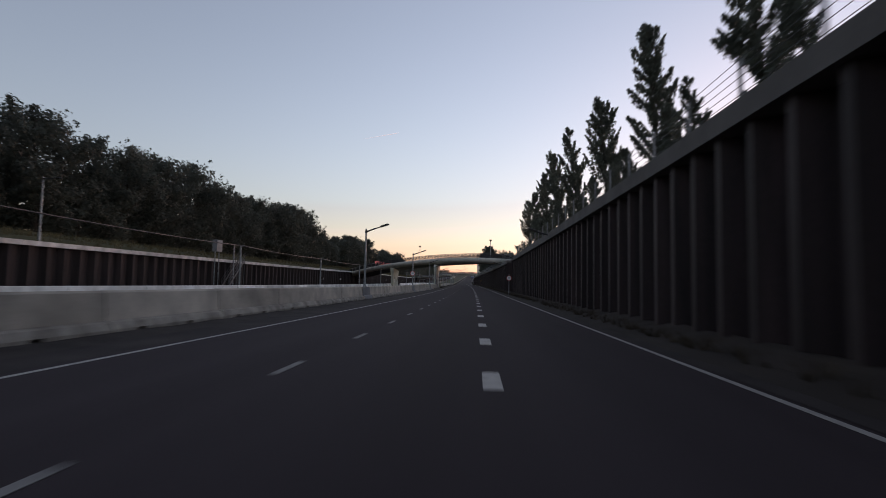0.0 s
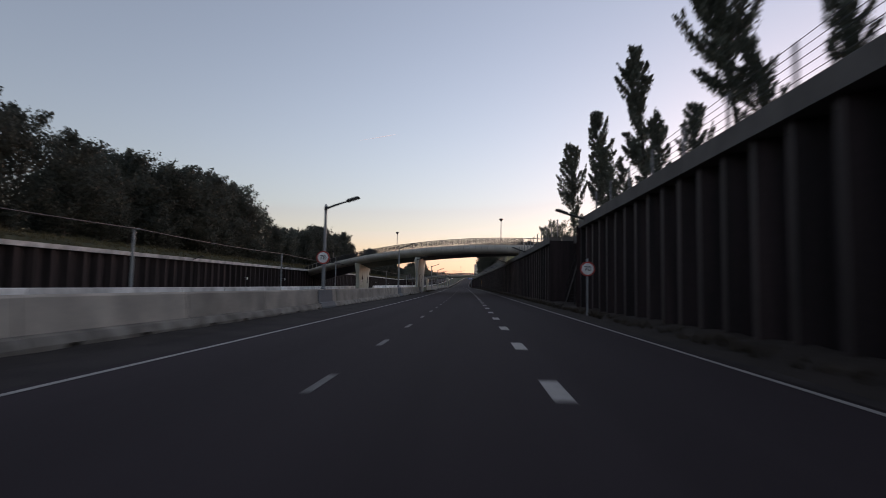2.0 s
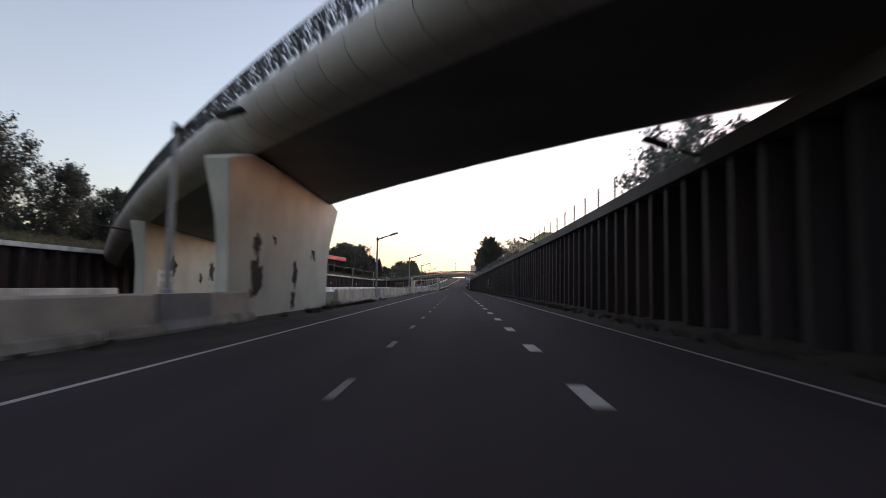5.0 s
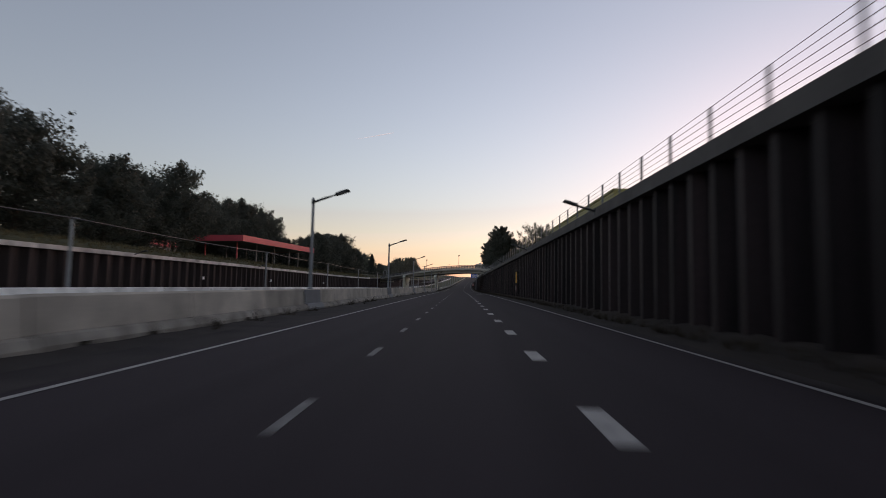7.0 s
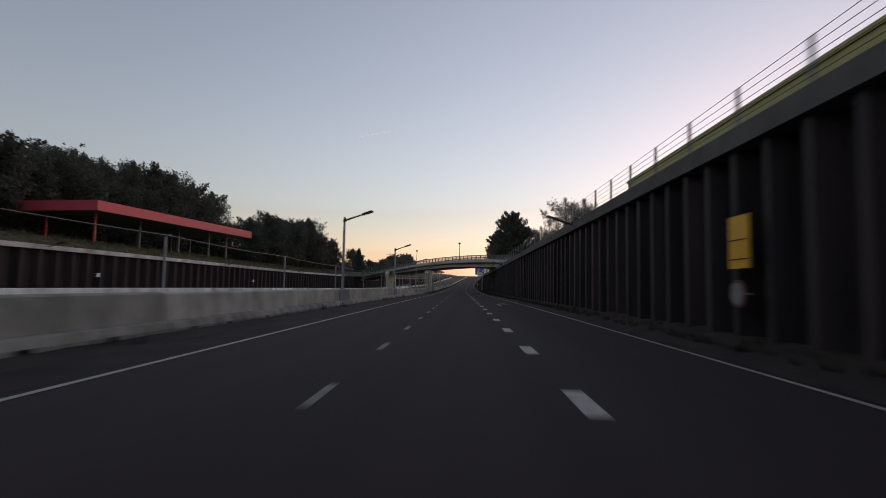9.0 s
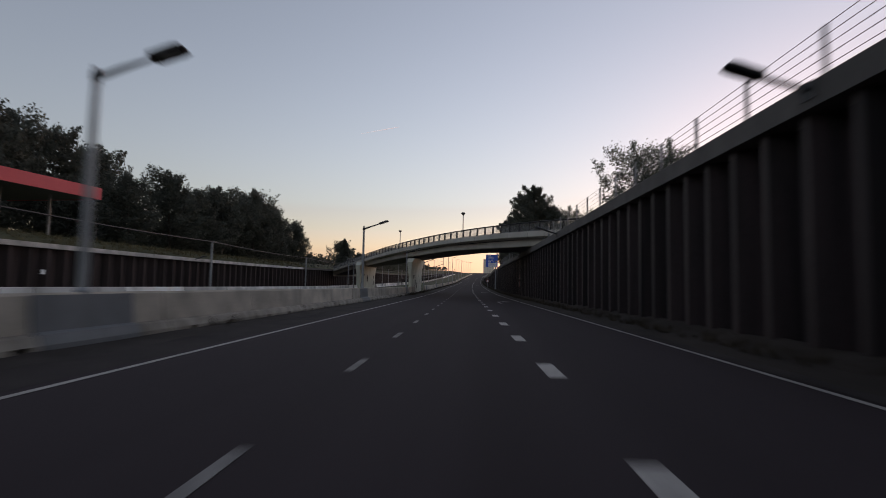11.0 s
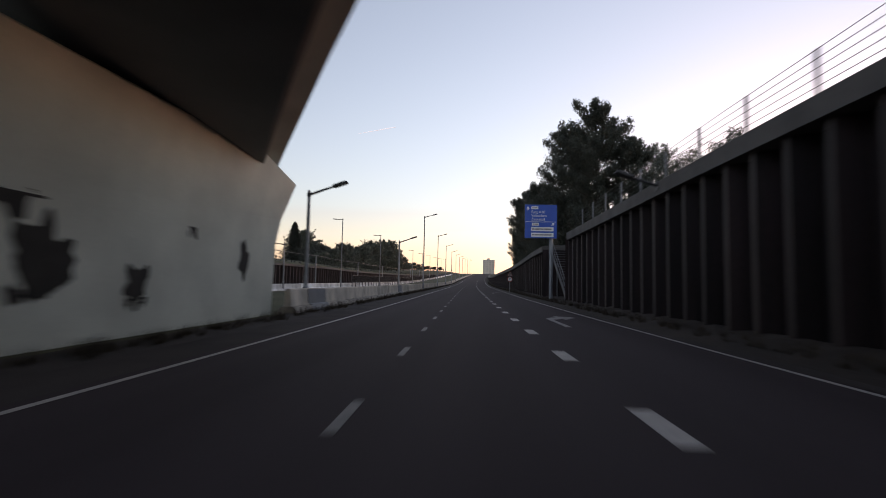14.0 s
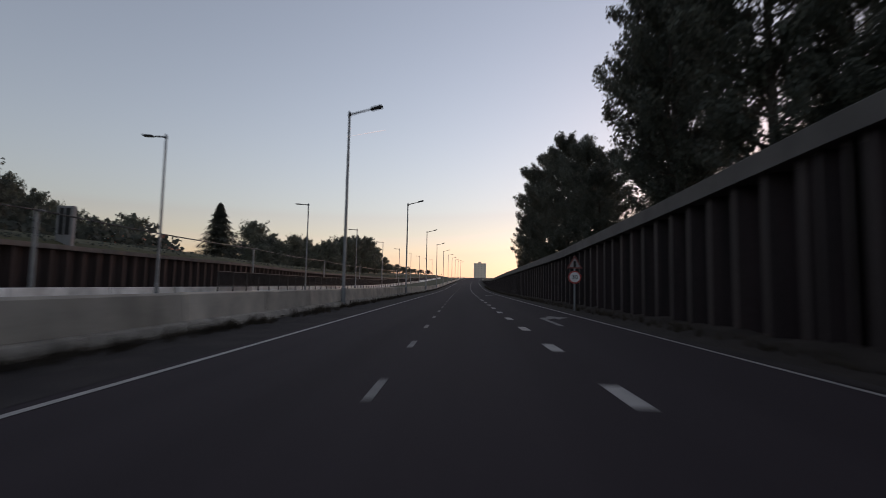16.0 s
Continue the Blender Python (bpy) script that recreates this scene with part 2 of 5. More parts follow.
def tube(bm, pts, radii, sides=8, caps=True):
    """A round tapered tube through the points."""
    rings = []
    pts = [Vector(p) for p in pts]
    for i, p in enumerate(pts):
        d = (pts[min(i + 1, len(pts) - 1)] - pts[max(i - 1, 0)]).normalized()
        u = d.orthogonal().normalized() if abs(d.z) < 0.95 else Vector((1, 0, 0))
        u = (u - d * u.dot(d)).normalized()
        w = d.cross(u)
        r = radii[i] if isinstance(radii, (list, tuple)) else radii
        rings.append([bm.verts.new(p + (u * math.cos(a) + w * math.sin(a)) * r)
                      for a in [2 * math.pi * k / sides for k in range(sides)]])
    for a, b in zip(rings, rings[1:]):
        for k in range(sides):
            bm.faces.new((a[k], a[(k + 1) % sides], b[(k + 1) % sides], b[k]))
    if caps:
        bm.faces.new(rings[0][::-1])
        bm.faces.new(rings[-1])


def sweep(bm, section, ys, closed=False, ends=True):
    """The section (off, dz) or a function of y that gives it, carried along the road."""
    rings = []
    for y in ys:
        sec = section(y) if callable(section) else section
        rings.append([bm.verts.new(at(y, o, z)) for o, z in sec])
    n = len(rings[0])
    for a, b in zip(rings, rings[1:]):
        for k in range(n if closed else n - 1):
            bm.faces.new((a[k], a[(k + 1) % n], b[(k + 1) % n], b[k]))
    if closed and ends:
        bm.faces.new(rings[0])
        bm.faces.new(rings[-1][::-1])


def steps(a, b, d):
    n = max(1, round((b - a) / d))
    return [a + (b - a) * i / n for i in range(n + 1)]


def extrude_outline(bm, outline, depth, m=Matrix.Identity(4)):
    """A flat outline (x, z) given thickness along y."""
    a = [bm.verts.new(m @ Vector((x, 0, z))) for x, z in outline]
    b = [bm.verts.new(m @ Vector((x, depth, z))) for x, z in outline]
    bm.faces.new(a)
    bm.faces.new(b[::-1])
    n = len(a)
    for k in range(n):
        bm.faces.new((a[k], b[k], b[(k + 1) % n], a[(k + 1) % n]))


def lettering(name, text, size, m, material, parent, align="LEFT"):
    cu = bpy.data.curves.new(name, "FONT")
    cu.body, cu.size, cu.align_x, cu.align_y, cu.extrude = text, size, align, "CENTER", 0.003
    cu.materials.append(material)
    ob = new(name, cu)
    ob.parent = parent
    ob.matrix_local = m
    return ob


# ---- ground: one sheet from horizon to horizon, with the sunken road in it ----
LEFT_WALL, RIGHT_WALL = -31.5, 5.6


def right_height(y):
    return float(np.interp(y, [0, 300, 320, 335, 345, 360, 380, 400, 470, 560, 640], [4.5, 4.5, 4.25, 4.1, 3.75, 3.35, 3.15, 3.0, 2.0, 0.9, 0.4]))


def left_height(y):
    return float(np.interp(y, [0, 400, 470, 560, 640], [3.7, 3.65, 2.6, 1.0, 0.4]))


def niche(y):
    return 1.7 if 65.05 < y < 73.8 else 2.6 if 318.55 < y < 328.45 else 0.0


def ground_section(y):
    h, k = right_height(y) - 0.35, left_height(y) - 0.3
    g = niche(y)
    return [(-2500, 5.0 if y < 900 else 0), (-300, k + 2.0), (-60, k + 2.2), (-40, k + 1.8), (-36, k + 1.25), (-33.6, k + 0.75), (-32.1, k + 0.1), (-32.05, -0.15), (-19.0, -0.06), (-17.8, 0.05),
            (-7.0, 0.05), (-6.4, -0.03), (-5.7, -0.03), (3.6, -0.03), (4.7, -0.03), (6.02 + g, 0.12), (6.06 + g, h), (14, h - 0.2), (60, h - 0.3),
            (300, h), (2500, 5.0 if y < 900 else 0)]


bm = bmesh.new()
sweep(bm, ground_section, sorted(set(steps(-120, 65, 8) + [65.04, 65.06, 73.79, 73.81] + steps(74, 318, 8) + [318.54, 318.56, 328.44, 328.46] + steps(329, 800, 10) + steps(800, 3600, 100))))
tagged(mesh_object("ground", bm, FIELD), "dusky grassland with the sunken road cut into it", "ground", kind="structure")

bm = bmesh.new()
sweep(bm, [(-6.4, -0.012), (-4.2, 0.0), (0, 0.012), (3.98, 0.0), (4.35, -0.008)], steps(-120, 1000, 5))
tagged(mesh_object("road", bm, ASPHALT), "dark grey worn asphalt carriageway with three lanes", "road", kind="structure")
bm = bmesh.new()
sweep(bm, [(-30.6, -0.1), (-19.4, 0.0)], steps(-120, 1000, 10))
tagged(mesh_object("road_opposite", bm, ASPHALT), "dark asphalt carriageway beyond the median", "road", kind="structure")

for name, o0, o1 in (("shoulder_barrier", -6.1, -4.42), ("shoulder_wall", 4.12, 4.6)):
    bm = bmesh.new()
    z0, z1 = (-0.004, 0.002) if o0 < 0 else (0.004, 0.001)
    sweep(bm, [(o0, z0), (o1, z1)], steps(-120, 800, 5))
    tagged(mesh_object(name, bm, SHOULDER), "brownish gritty edge of the asphalt", "road shoulder", kind="structure")

# verge at the foot of the wall, lumpy
bm = bmesh.new()
rng = random.Random(3)
sweep(bm, lambda y: [(4.3, -0.02), (4.6, 0.015 + 0.03 * rng.random()), (4.95, 0.05 + 0.08 * rng.random()), (5.3, 0.12 + 0.1 * rng.random()),
                     (5.75, 0.18 + 0.12 * rng.random()), (6.05 + niche(y), 0.2)],
      sorted(set(steps(-60, 640, 0.8))))
tagged(mesh_object("verge", bm, GRASS), "strip of dry grass and soil under the sheet pile wall", "verge", kind="structure")
bm = bmesh.new()
sweep(bm, lambda y: [(-6.2, 0.06 + 0.03 * rng.random()), (-5.82, 0.03 + 0.03 * rng.random()), (-5.3, -0.02 + 0.02 * rng.random())],
      steps(-60, 640, 0.8))
tagged(mesh_object("verge_barrier", bm, SOIL), "gritty strip along the foot of the barrier", "verge", kind="structure")

# ---- road markings ----
EDGE_L, DASH, BLOCK, EDGE_R = -4.20, -1.47, 1.10, 3.98
for name, off in (("edge_line", EDGE_L), ("edge_line", EDGE_R)):
    bm = bmesh.new()
    sweep(bm, [(off - 0.048, 0.006), (off + 0.048, 0.006)], steps(-60, 800, 4))
    tagged(mesh_object(name, bm, PAINT), "continuous white painted edge line", "road marking", kind="structure")


def mark_mesh(name, w, length, paint):
    bm = bmesh.new()
    box(bm, -w / 2, w / 2, 0, length, 0, 0.005)
    me = bpy.data.meshes.new(name)
    bm.to_mesh(me)
    bm.free()
    me.materials.append(paint)
    return me


lane = tagged(empty("lane_markings"), "white dashes and blocks painted between the lanes", "road marking", kind="structure")
dash_me, block_me = mark_mesh("dash", 0.10, 1.05, PAINT_WORN), mark_mesh("block", 0.215, 1.1, PAINT)
PERIOD = 4.2466
for i in range(-3, 150):
    y = i * PERIOD
    if y + 6.4 < 560:
        share("dash", dash_me, lane, on_road(y + 6.25 - PERIOD + float(np.interp(y, (8, 26), (0.15, -0.28))), DASH, 0.009))
        share("block", block_me, lane, on_road(y + 5.89 - PERIOD, BLOCK, 0.009))

# arrows that turn right, in the outer lane
for y0 in (215.8, 259.05, 301.2, 343.25, 386.0):
    bm = bmesh.new()
    pts = [(-0.08, 0), (0.08, 0), (0.06, 2.9), (0.45, 3.6), (0.5, 3.1), (1.05, 4.3), (0.35, 5.0), (0.38, 4.4), (-0.1, 3.5)]
    a = [bm.verts.new((x, y, 0.0)) for x, y in pts]
    b = [bm.verts.new((x, y, 0.005)) for x, y in pts]
    bm.faces.new(a[::-1])
    bm.faces.new(b)
    for k in range(len(a)):
        bm.faces.new((a[k], a[(k + 1) % len(a)], b[(k + 1) % len(a)], b[k]))
    ob = part("arrow", bm, PAINT_WORN, lane, "white arrow that bends to the right")
    ob.matrix_local = on_road(y0, 2.33, 0.009)

# ---- sheet pile wall beside the road ----
PILE_W = 1.2


def pile_section():
    return [(0, 0.0), (0.1, 0.0), (0.34, 0.42), (0.86, 0.42), (1.1, 0.0), (1.2, 0.0)]


def pile_mesh(h):
    """One steel pile: its pan stands back, its flanges slant to the front."""
    bm = bmesh.new()
    s = pile_section()
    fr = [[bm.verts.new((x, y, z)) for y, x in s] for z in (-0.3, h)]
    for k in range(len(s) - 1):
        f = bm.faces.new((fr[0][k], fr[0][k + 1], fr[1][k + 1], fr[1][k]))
        # flange faces take the tone with painted light
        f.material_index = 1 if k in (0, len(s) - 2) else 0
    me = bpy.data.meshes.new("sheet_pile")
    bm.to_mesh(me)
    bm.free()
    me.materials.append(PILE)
    me.materials.append(PILE_LIT)
    return me


wall_right = tagged(empty("wall_right"), "dark rusty steel sheet pile retaining wall with concrete cap", "wall", kind="structure")
runs = [(-60.2, 64.8), (74.1, 318.3), (328.7, 400.0)]
pile_meshes = {}


def cap_run(y0, y1, name="wall_cap"):
    n = max(1, round((y1 - y0) / 12.0))
    for i in range(n):
        a, b = y0 + (y1 - y0) * i / n, y0 + (y1 - y0) * (i + 1) / n - 0.02
        bm = bmesh.new()
        sweep(bm, lambda y: [(5.45, right_height(y) - 0.45), (5.45, right_height(y) - 0.03), (5.49, right_height(y)), (6.25, right_height(y)), (6.25, right_height(y) - 0.45)],
              steps(a, b, 4), closed=True)
        part(name, bm, CAP, wall_right, "weathered concrete capping beam")


for y0, y1 in runs:
    cap_run(y0, y1)
cap_run(400.02, 640)

# the two recesses with stairs
def recess(y0, y1, depth):
    bm = bmesh.new()
    h = lambda y: right_height(y) - 0.3
    base = RIGHT_WALL + 0.02
    for a, b in ((y0 - 0.45, y0), (y1, y1 + 0.45)):
        v = [bm.verts.new(at(a, base, -0.2)), bm.verts.new(at(b, base, -0.2)), bm.verts.new(at(b, base, h(b))), bm.verts.new(at(a, base, h(a)))]
        bm.faces.new(v)
    far = RIGHT_WALL + depth
    ys = steps(y0, y1, 0.7)
    for k, (a, b) in enumerate(zip(ys, ys[1:])):
        d = 0.3 if k % 2 else 0.0
        v = [bm.verts.new(at(a, far + d, -0.2)), bm.verts.new(at(b, far + d, -0.2)), bm.verts.new(at(b, far + d, h(b))), bm.verts.new(at(a, far + d, h(a)))]
        bm.faces.new(v)
        if k:
            v = [bm.verts.new(at(a, far, -0.2)), bm.verts.new(at(a, far + 0.3, -0.2)), bm.verts.new(at(a, far + 0.3, h(a))), bm.verts.new(at(a, far, h(a)))]
            bm.faces.new(v)
    for y in (y0, y1):
        v = [bm.verts.new(at(y, RIGHT_WALL - 0.15, -0.2)), bm.verts.new(at(y, far + 0.3, -0.2)), bm.verts.new(at(y, far + 0.3, h(y))), bm.verts.new(at(y, RIGHT_WALL - 0.15, h(y)))]
        bm.faces.new(v)
    part("recess_wall", bm, PILE, wall_right, "recessed stretch of rusty sheet piling")
    bm = bmesh.new()
    sweep(bm, lambda y: [(far - 0.12, right_height(y) - 0.47), (far - 0.12, right_height(y)), (far + 0.7, right_height(y)), (far + 0.7, right_height(y) - 0.47)], steps(y0 + 0.02, y1 - 0.02, 3), closed=True)
    part("recess_cap", bm, CAP, wall_right)
    for y in (y0 - 0.4, y1 + 0.4):
        bm = bmesh.new()
        a, b = (y, y + 0.38) if y < y0 else (y - 0.38, y)
        sweep(bm, lambda q: [(6.27, right_height(q) - 0.47), (6.27, right_height(q)), (far + 0.7, right_height(q)), (far + 0.7, right_height(q) - 0.47)], [a, b], closed=True)
        part("recess_cap", bm, CAP, wall_right)


recess(65.2, 73.65, 1.5)
recess(318.7, 328.3, 2.4)


def stair(y_foot, y_top, off, height, metal=DARK_STEEL, name="stair", half=0.45):
    """Open steel stair along the recess wall, with two stringers, treads and handrails."""
    base = along(y_foot, off, 0.05)
    ob = tagged(empty(name, base), "grey steel escape stair with open treads in the wall recess", "stair", kind="structure")
    run = y_top - y_foot
    n = int(height / 0.19)
    for side in (-half, half):
        bm = bmesh.new()
        v0, v1 = Vector((side, 0, 0)), Vector((side, run, height))
        c = [v0 + Vector((-0.03, 0, -0.05)), v1 + Vector((-0.03, 0, -0.05)), v1 + Vector((-0.03, 0, 0.24)), v0 + Vector((-0.03, 0, 0.24))]
        a = [bm.verts.new(q) for q in c]
        b = [bm.verts.new(q + Vector((0.06, 0, 0))) for q in c]
        bm.faces.new(a)
        bm.faces.new(b[::-1])
        for k in range(4):
            bm.faces.new((a[k], b[k], b[(k + 1) % 4], a[(k + 1) % 4]))
        part("stringer", bm, metal, ob)
        bm = bmesh.new()
        for dz in (0.65, 1.1):
            tube(bm, [v0 + Vector((0, 0, dz)), v1 + Vector((0, 0, dz))], 0.03, 6)
        for k in range(7):
            q = v0.lerp(v1, k / 6)
            tube(bm, [q, q + Vector((0, 0, 1.1))], 0.025, 6)
        part("handrail", bm, metal, ob)
    bm = bmesh.new()
    box(bm, 0.02 - half, half - 0.02, -0.14, 0.14, -0.02, 0.02)
    me = bpy.data.meshes.new("tread")
    bm.to_mesh(me)
    bm.free()
    me.materials.append(metal)
    for k in range(1, n + 1):
        share("tread", me, ob, pose(0, run * k / n, height * k / n + 0.1))
    for q in (0.5, 0.98):
        bm = bmesh.new()
        for side in (-half, half):
            tube(bm, [(side, run * q, -0.05), (side, run * q, height * q)], 0.05, 6)
        part("support", bm, metal, ob)
    return ob


stair(71.6, 66.3, 6.5, 3.5, RUSTY_STEEL, half=0.38)
stair(320.2, 327.6, 6.5, 4.1, STAIR_STEEL, half=0.66)

# ---- mesh fence on top of the wall ----
fence_right = tagged(empty("fence_right"), "grey steel post and wire fence along the wall top", "fence", kind="structure")
bm = bmesh.new()
box(bm, -0.03, 0.03, -0.04, 0.04, 0, 1.18)
post_me = bpy.data.meshes.new("post")
bm.to_mesh(post_me)
bm.free()
post_me.materials.append(POST_GREY)


def fence_run(y0, y1, off=6.05, count=6, top=1.14):
    y = y0
    while y <= y1:
        share("post", post_me, fence_right, along(y, off, right_height(y)))
        y += 2.52
    for k in range(count):
        bm = bmesh.new()
        dz = 0.25 + (top - 0.25) * k / (count - 1)
        pts = [at(q, off - 0.04, right_height(q) + dz) for q in steps(y0, y1, 6)]
        tube(bm, pts, 0.007, 4)
        part("wire", bm, DARK_STEEL, fence_right)


fence_run(-19.5, 64.6)
fence_run(65.2, 73.7, 8.0)
fence_run(74.3, 101.0)
fence_run(112.5, 281.0)
fence_run(294.0, 318.5)

# ---- concrete barrier between road and median ----
def barrier_part(prof, holes):
    """A length of the barrier's profile, with two drain openings in it if holes."""
    L = 4.46
    cuts = [0.0, 0.72, 1.02, L - 1.9, L - 1.6, L] if holes else [0.0, 0.02, L - 0.02, L]
    bm = bmesh.new()
    rings = []
    for i, q in enumerate(cuts):
        k = 0.97 if not holes and i in (0, 3) else 1.0
        rings.append([bm.verts.new((x * k, q, z)) for x, z in prof])
    n = len(prof)
    for r, (a, b) in enumerate(zip(rings, rings[1:])):
        for k in range(n - 1):
            if not (holes and r in (1, 3) and k in (0, n - 2)):
                bm.faces.new((a[k], a[k + 1], b[k + 1], b[k]))
    for r in (1, 3) if holes else ():
        a, b = rings[r], rings[r + 1]
        bm.faces.new((a[1], b[1], b[n - 2], a[n - 2]))
        bm.faces.new((a[0], a[1], a[n - 2], a[n - 1]))
        bm.faces.new((b[0], b[1], b[n - 2], b[n - 1]))
    bm.faces.new(rings[0])
    bm.faces.new(rings[-1][::-1])
    return bm


POLES = [-22.0, 34.4, 61.95, 87.6, 109.9, 137.2, 163.7, 187.0, 211.2, 232.8, 256.3, 279.9, 306.6, 331.15]
first = tagged(empty("barrier"), "stained grey concrete step barrier element beside the road", "barrier", "barrier elements")
part("stem", barrier_part([(0.13, 0.285), (0.085, 0.82), (0.06, 0.86), (-0.06, 0.86), (-0.085, 0.82), (-0.13, 0.285)], False), CONCRETE, first)
part("foot", barrier_part([(0.30, 0.0), (0.30, 0.12), (0.24, 0.25), (0.13, 0.28), (-0.13, 0.28), (-0.24, 0.25), (-0.30, 0.12), (-0.30, 0.0)], True), STAINED, first, "dirt-stained foot")
first.matrix_world = along(-62, -6.28, 0.0)
y = -57.5
while y < 640:
    if not (111.5 < y + 2.2 < 127.8 or 287.6 < y + 2.2 < 306.7):
        ob = copy_thing(first, on_road(y + rng.uniform(-0.01, 0.01), -6.28 + rng.uniform(-0.015, 0.015), rng.uniform(-0.01, 0.01)))
    y += 4.5
bm = bmesh.new()
sheet_line = [(0.02, 0.30), (-0.022, 0.83), (-0.008, 0.84), (0.036, 0.31), (0.14, 0.278), (0.198, 0.13), (0.2, 0.0), (0.183, 0.0), (0.183, 0.12), (0.13, 0.258)]
extrude_outline(bm, sheet_line, 2.3, pose(0, -1.15, 0))
plate_me = mesh_object("cover_plate", bm, PLATE)
plate_me.matrix_world = along(POLES[1], -6.16)
tagged(plate_me, "grey steel cover sheet folded over the barrier face", "cover plate", "cover plates")
for y in POLES[2:]:
    copy_thing(plate_me, along(y, -6.16))
# shorter elements against the piers
copy_thing(first, on_road(303.62, -6.28, 0.0) @ Matrix.Diagonal((1, 0.75, 1, 1)))
copy_thing(first, on_road(124.45, -6.28, 0.0) @ Matrix.Diagonal((1, 0.56, 1, 1)))

# far barrier of the median
bm = bmesh.new()
out = [(0.28, -0.05), (0.28, 0.1), (0.2, 0.22), (0.13, 0.25), (0.09, 0.66), (0.07, 0.69), (-0.07, 0.69), (-0.09, 0.66), (-0.13, 0.25), (-0.2, 0.22), (-0.28, 0.1), (-0.28, -0.05)]
extrude_outline(bm, out, 5.94, pose(0, 0.03, 0))
far_bar = mesh_object("median_barrier", bm, WHITE_CONCRETE)
far_bar.matrix_world = along(-60, -18.3)
tagged(far_bar, "pale concrete barrier along the opposite carriageway", "barrier", "median barrier elements")
y = -54.0
while y < 620:
    if not (126.5 < y + 3 < 141.5 or 311 < y + 3 < 328.5):
        copy_thing(far_bar, on_road(y, -18.3 + rng.uniform(-0.02, 0.02)))
    y += 6.0

# ---- left retaining wall ----
wall_left = tagged(empty("wall_left"), "rusty brown sheet pile wall with pale concrete coping", "wall", kind="structure")
bm = bmesh.new()
ys, y, k = [], -60.0, 0
prof = []
while y < 640:
    for dy, d in ((0, 0.0), (0.2, 0.0), (0.5, -0.4), (1.2, -0.4), (1.5, 0.0)):
        prof.append((y + dy, d))
    y += 1.7
lo = [bm.verts.new(at(q, LEFT_WALL + d, -0.2)) for q, d in prof]
hi = [bm.verts.new(at(q, LEFT_WALL + d, left_height(q) - 0.3)) for q, d in prof]
for k in range(len(lo) - 1):
    bm.faces.new((lo[k], lo[k + 1], hi[k + 1], hi[k]))
tagged(part("sheet_piling", bm, LEFT_PILE, wall_left), kind="stuff")
y = -60.0
while y < 640:
    bm = bmesh.new()
    sweep(bm, lambda q: [(-31.3, left_height(q) - 0.36), (-31.3, left_height(q)), (-32.15, left_height(q)), (-32.15, left_height(q) - 0.36)], steps(y, y + 11.96, 6), closed=True)
    part("coping", bm, PALE_CONCRETE if y < 316 else CAP, wall_left, "pale stained concrete coping" if y < 316 else "dull weathered concrete coping")
    y += 12.0

# ---- posts and cable along the median barrier ----
cable_fence = tagged(empty("cable_fence"), "grey steel posts with a dark cable strung along them", "fence", kind="structure")
bm = bmesh.new()
tube(bm, [(0, 0, 0), (0, 0, 4.08)], 0.085, 8)
box(bm, -0.14, 0.14, -0.14, 0.14, 0, 0.05)
tube(bm, [(0, 0, 3.95), (0.3, 0, 4.03)], 0.04, 6)
pm = bpy.data.meshes.new("post")
bm.to_mesh(pm)
bm.free()
pm.materials.append(STEEL)
post_ys = [-4, 20, 44, 68, 92.3, 115.3, 141, 167, 192.8, 216.8, 239.8, 263, 286.3, 308.5, 330.5, 350, 374, 398, 422, 446, 470]
for y in post_ys:
    share("post", pm, cable_fence, along(y, -19.0, 0))
bm = bmesh.new()
pts = []
for a, b in zip(post_ys, post_ys[1:]):
    for k in range(6):
        u = k / 6
        pts.append(at(a + (b - a) * u, -18.9, 4.03 - 0.5 * u * (1 - u)))
tube(bm, pts, 0.04, 5)
part("cable", bm, DARK_STEEL, cable_fence, "sagging dark cable")


# ---- dark barred fence over the far barrier, where the cutting grows shallow ----
median_fence = tagged(empty("median_fence"), "dark steel barred fence behind the pale median barrier", "fence", kind="structure")
bm = bmesh.new()
box(bm, -0.035, 0.035, -0.035, 0.035, 0, 1.85)
fence_post = bpy.data.meshes.new("post")
bm.to_mesh(fence_post)
bm.free()
fence_post.materials.append(DARK_STEEL)
fence_ys = steps(365, 520, 2.5)
for y in fence_ys:
    share("post", fence_post, median_fence, along(y, -17.85, 0))
for dz in (0.75, 1.8):
    bm = bmesh.new()
    tube(bm, [at(y, -17.85, dz) for y in fence_ys], 0.028, 5)
    part("rail", bm, DARK_STEEL, median_fence)
verts, faces = [], []
for y in steps(365, 520, 0.14):
    q = at(y, -17.85, 0)
    i = len(verts)
    verts += [(q.x + a * 0.02, q.y + b * 0.02, q.z + z) for z in (0.75, 1.8) for a, b in ((-1, -1), (1, -1), (1, 1), (-1, 1))]
    faces += [(i + k, i + (k + 1) % 4, i + 4 + (k + 1) % 4, i + 4 + k) for k in range(4)]
bars = bpy.data.meshes.new("bars")
bars.from_pydata(verts, [], faces)
bars.materials.append(RUSTY_STEEL)
ob = new("bars", bars)
ob.parent = median_fence
tagged(ob, kind="stuff")

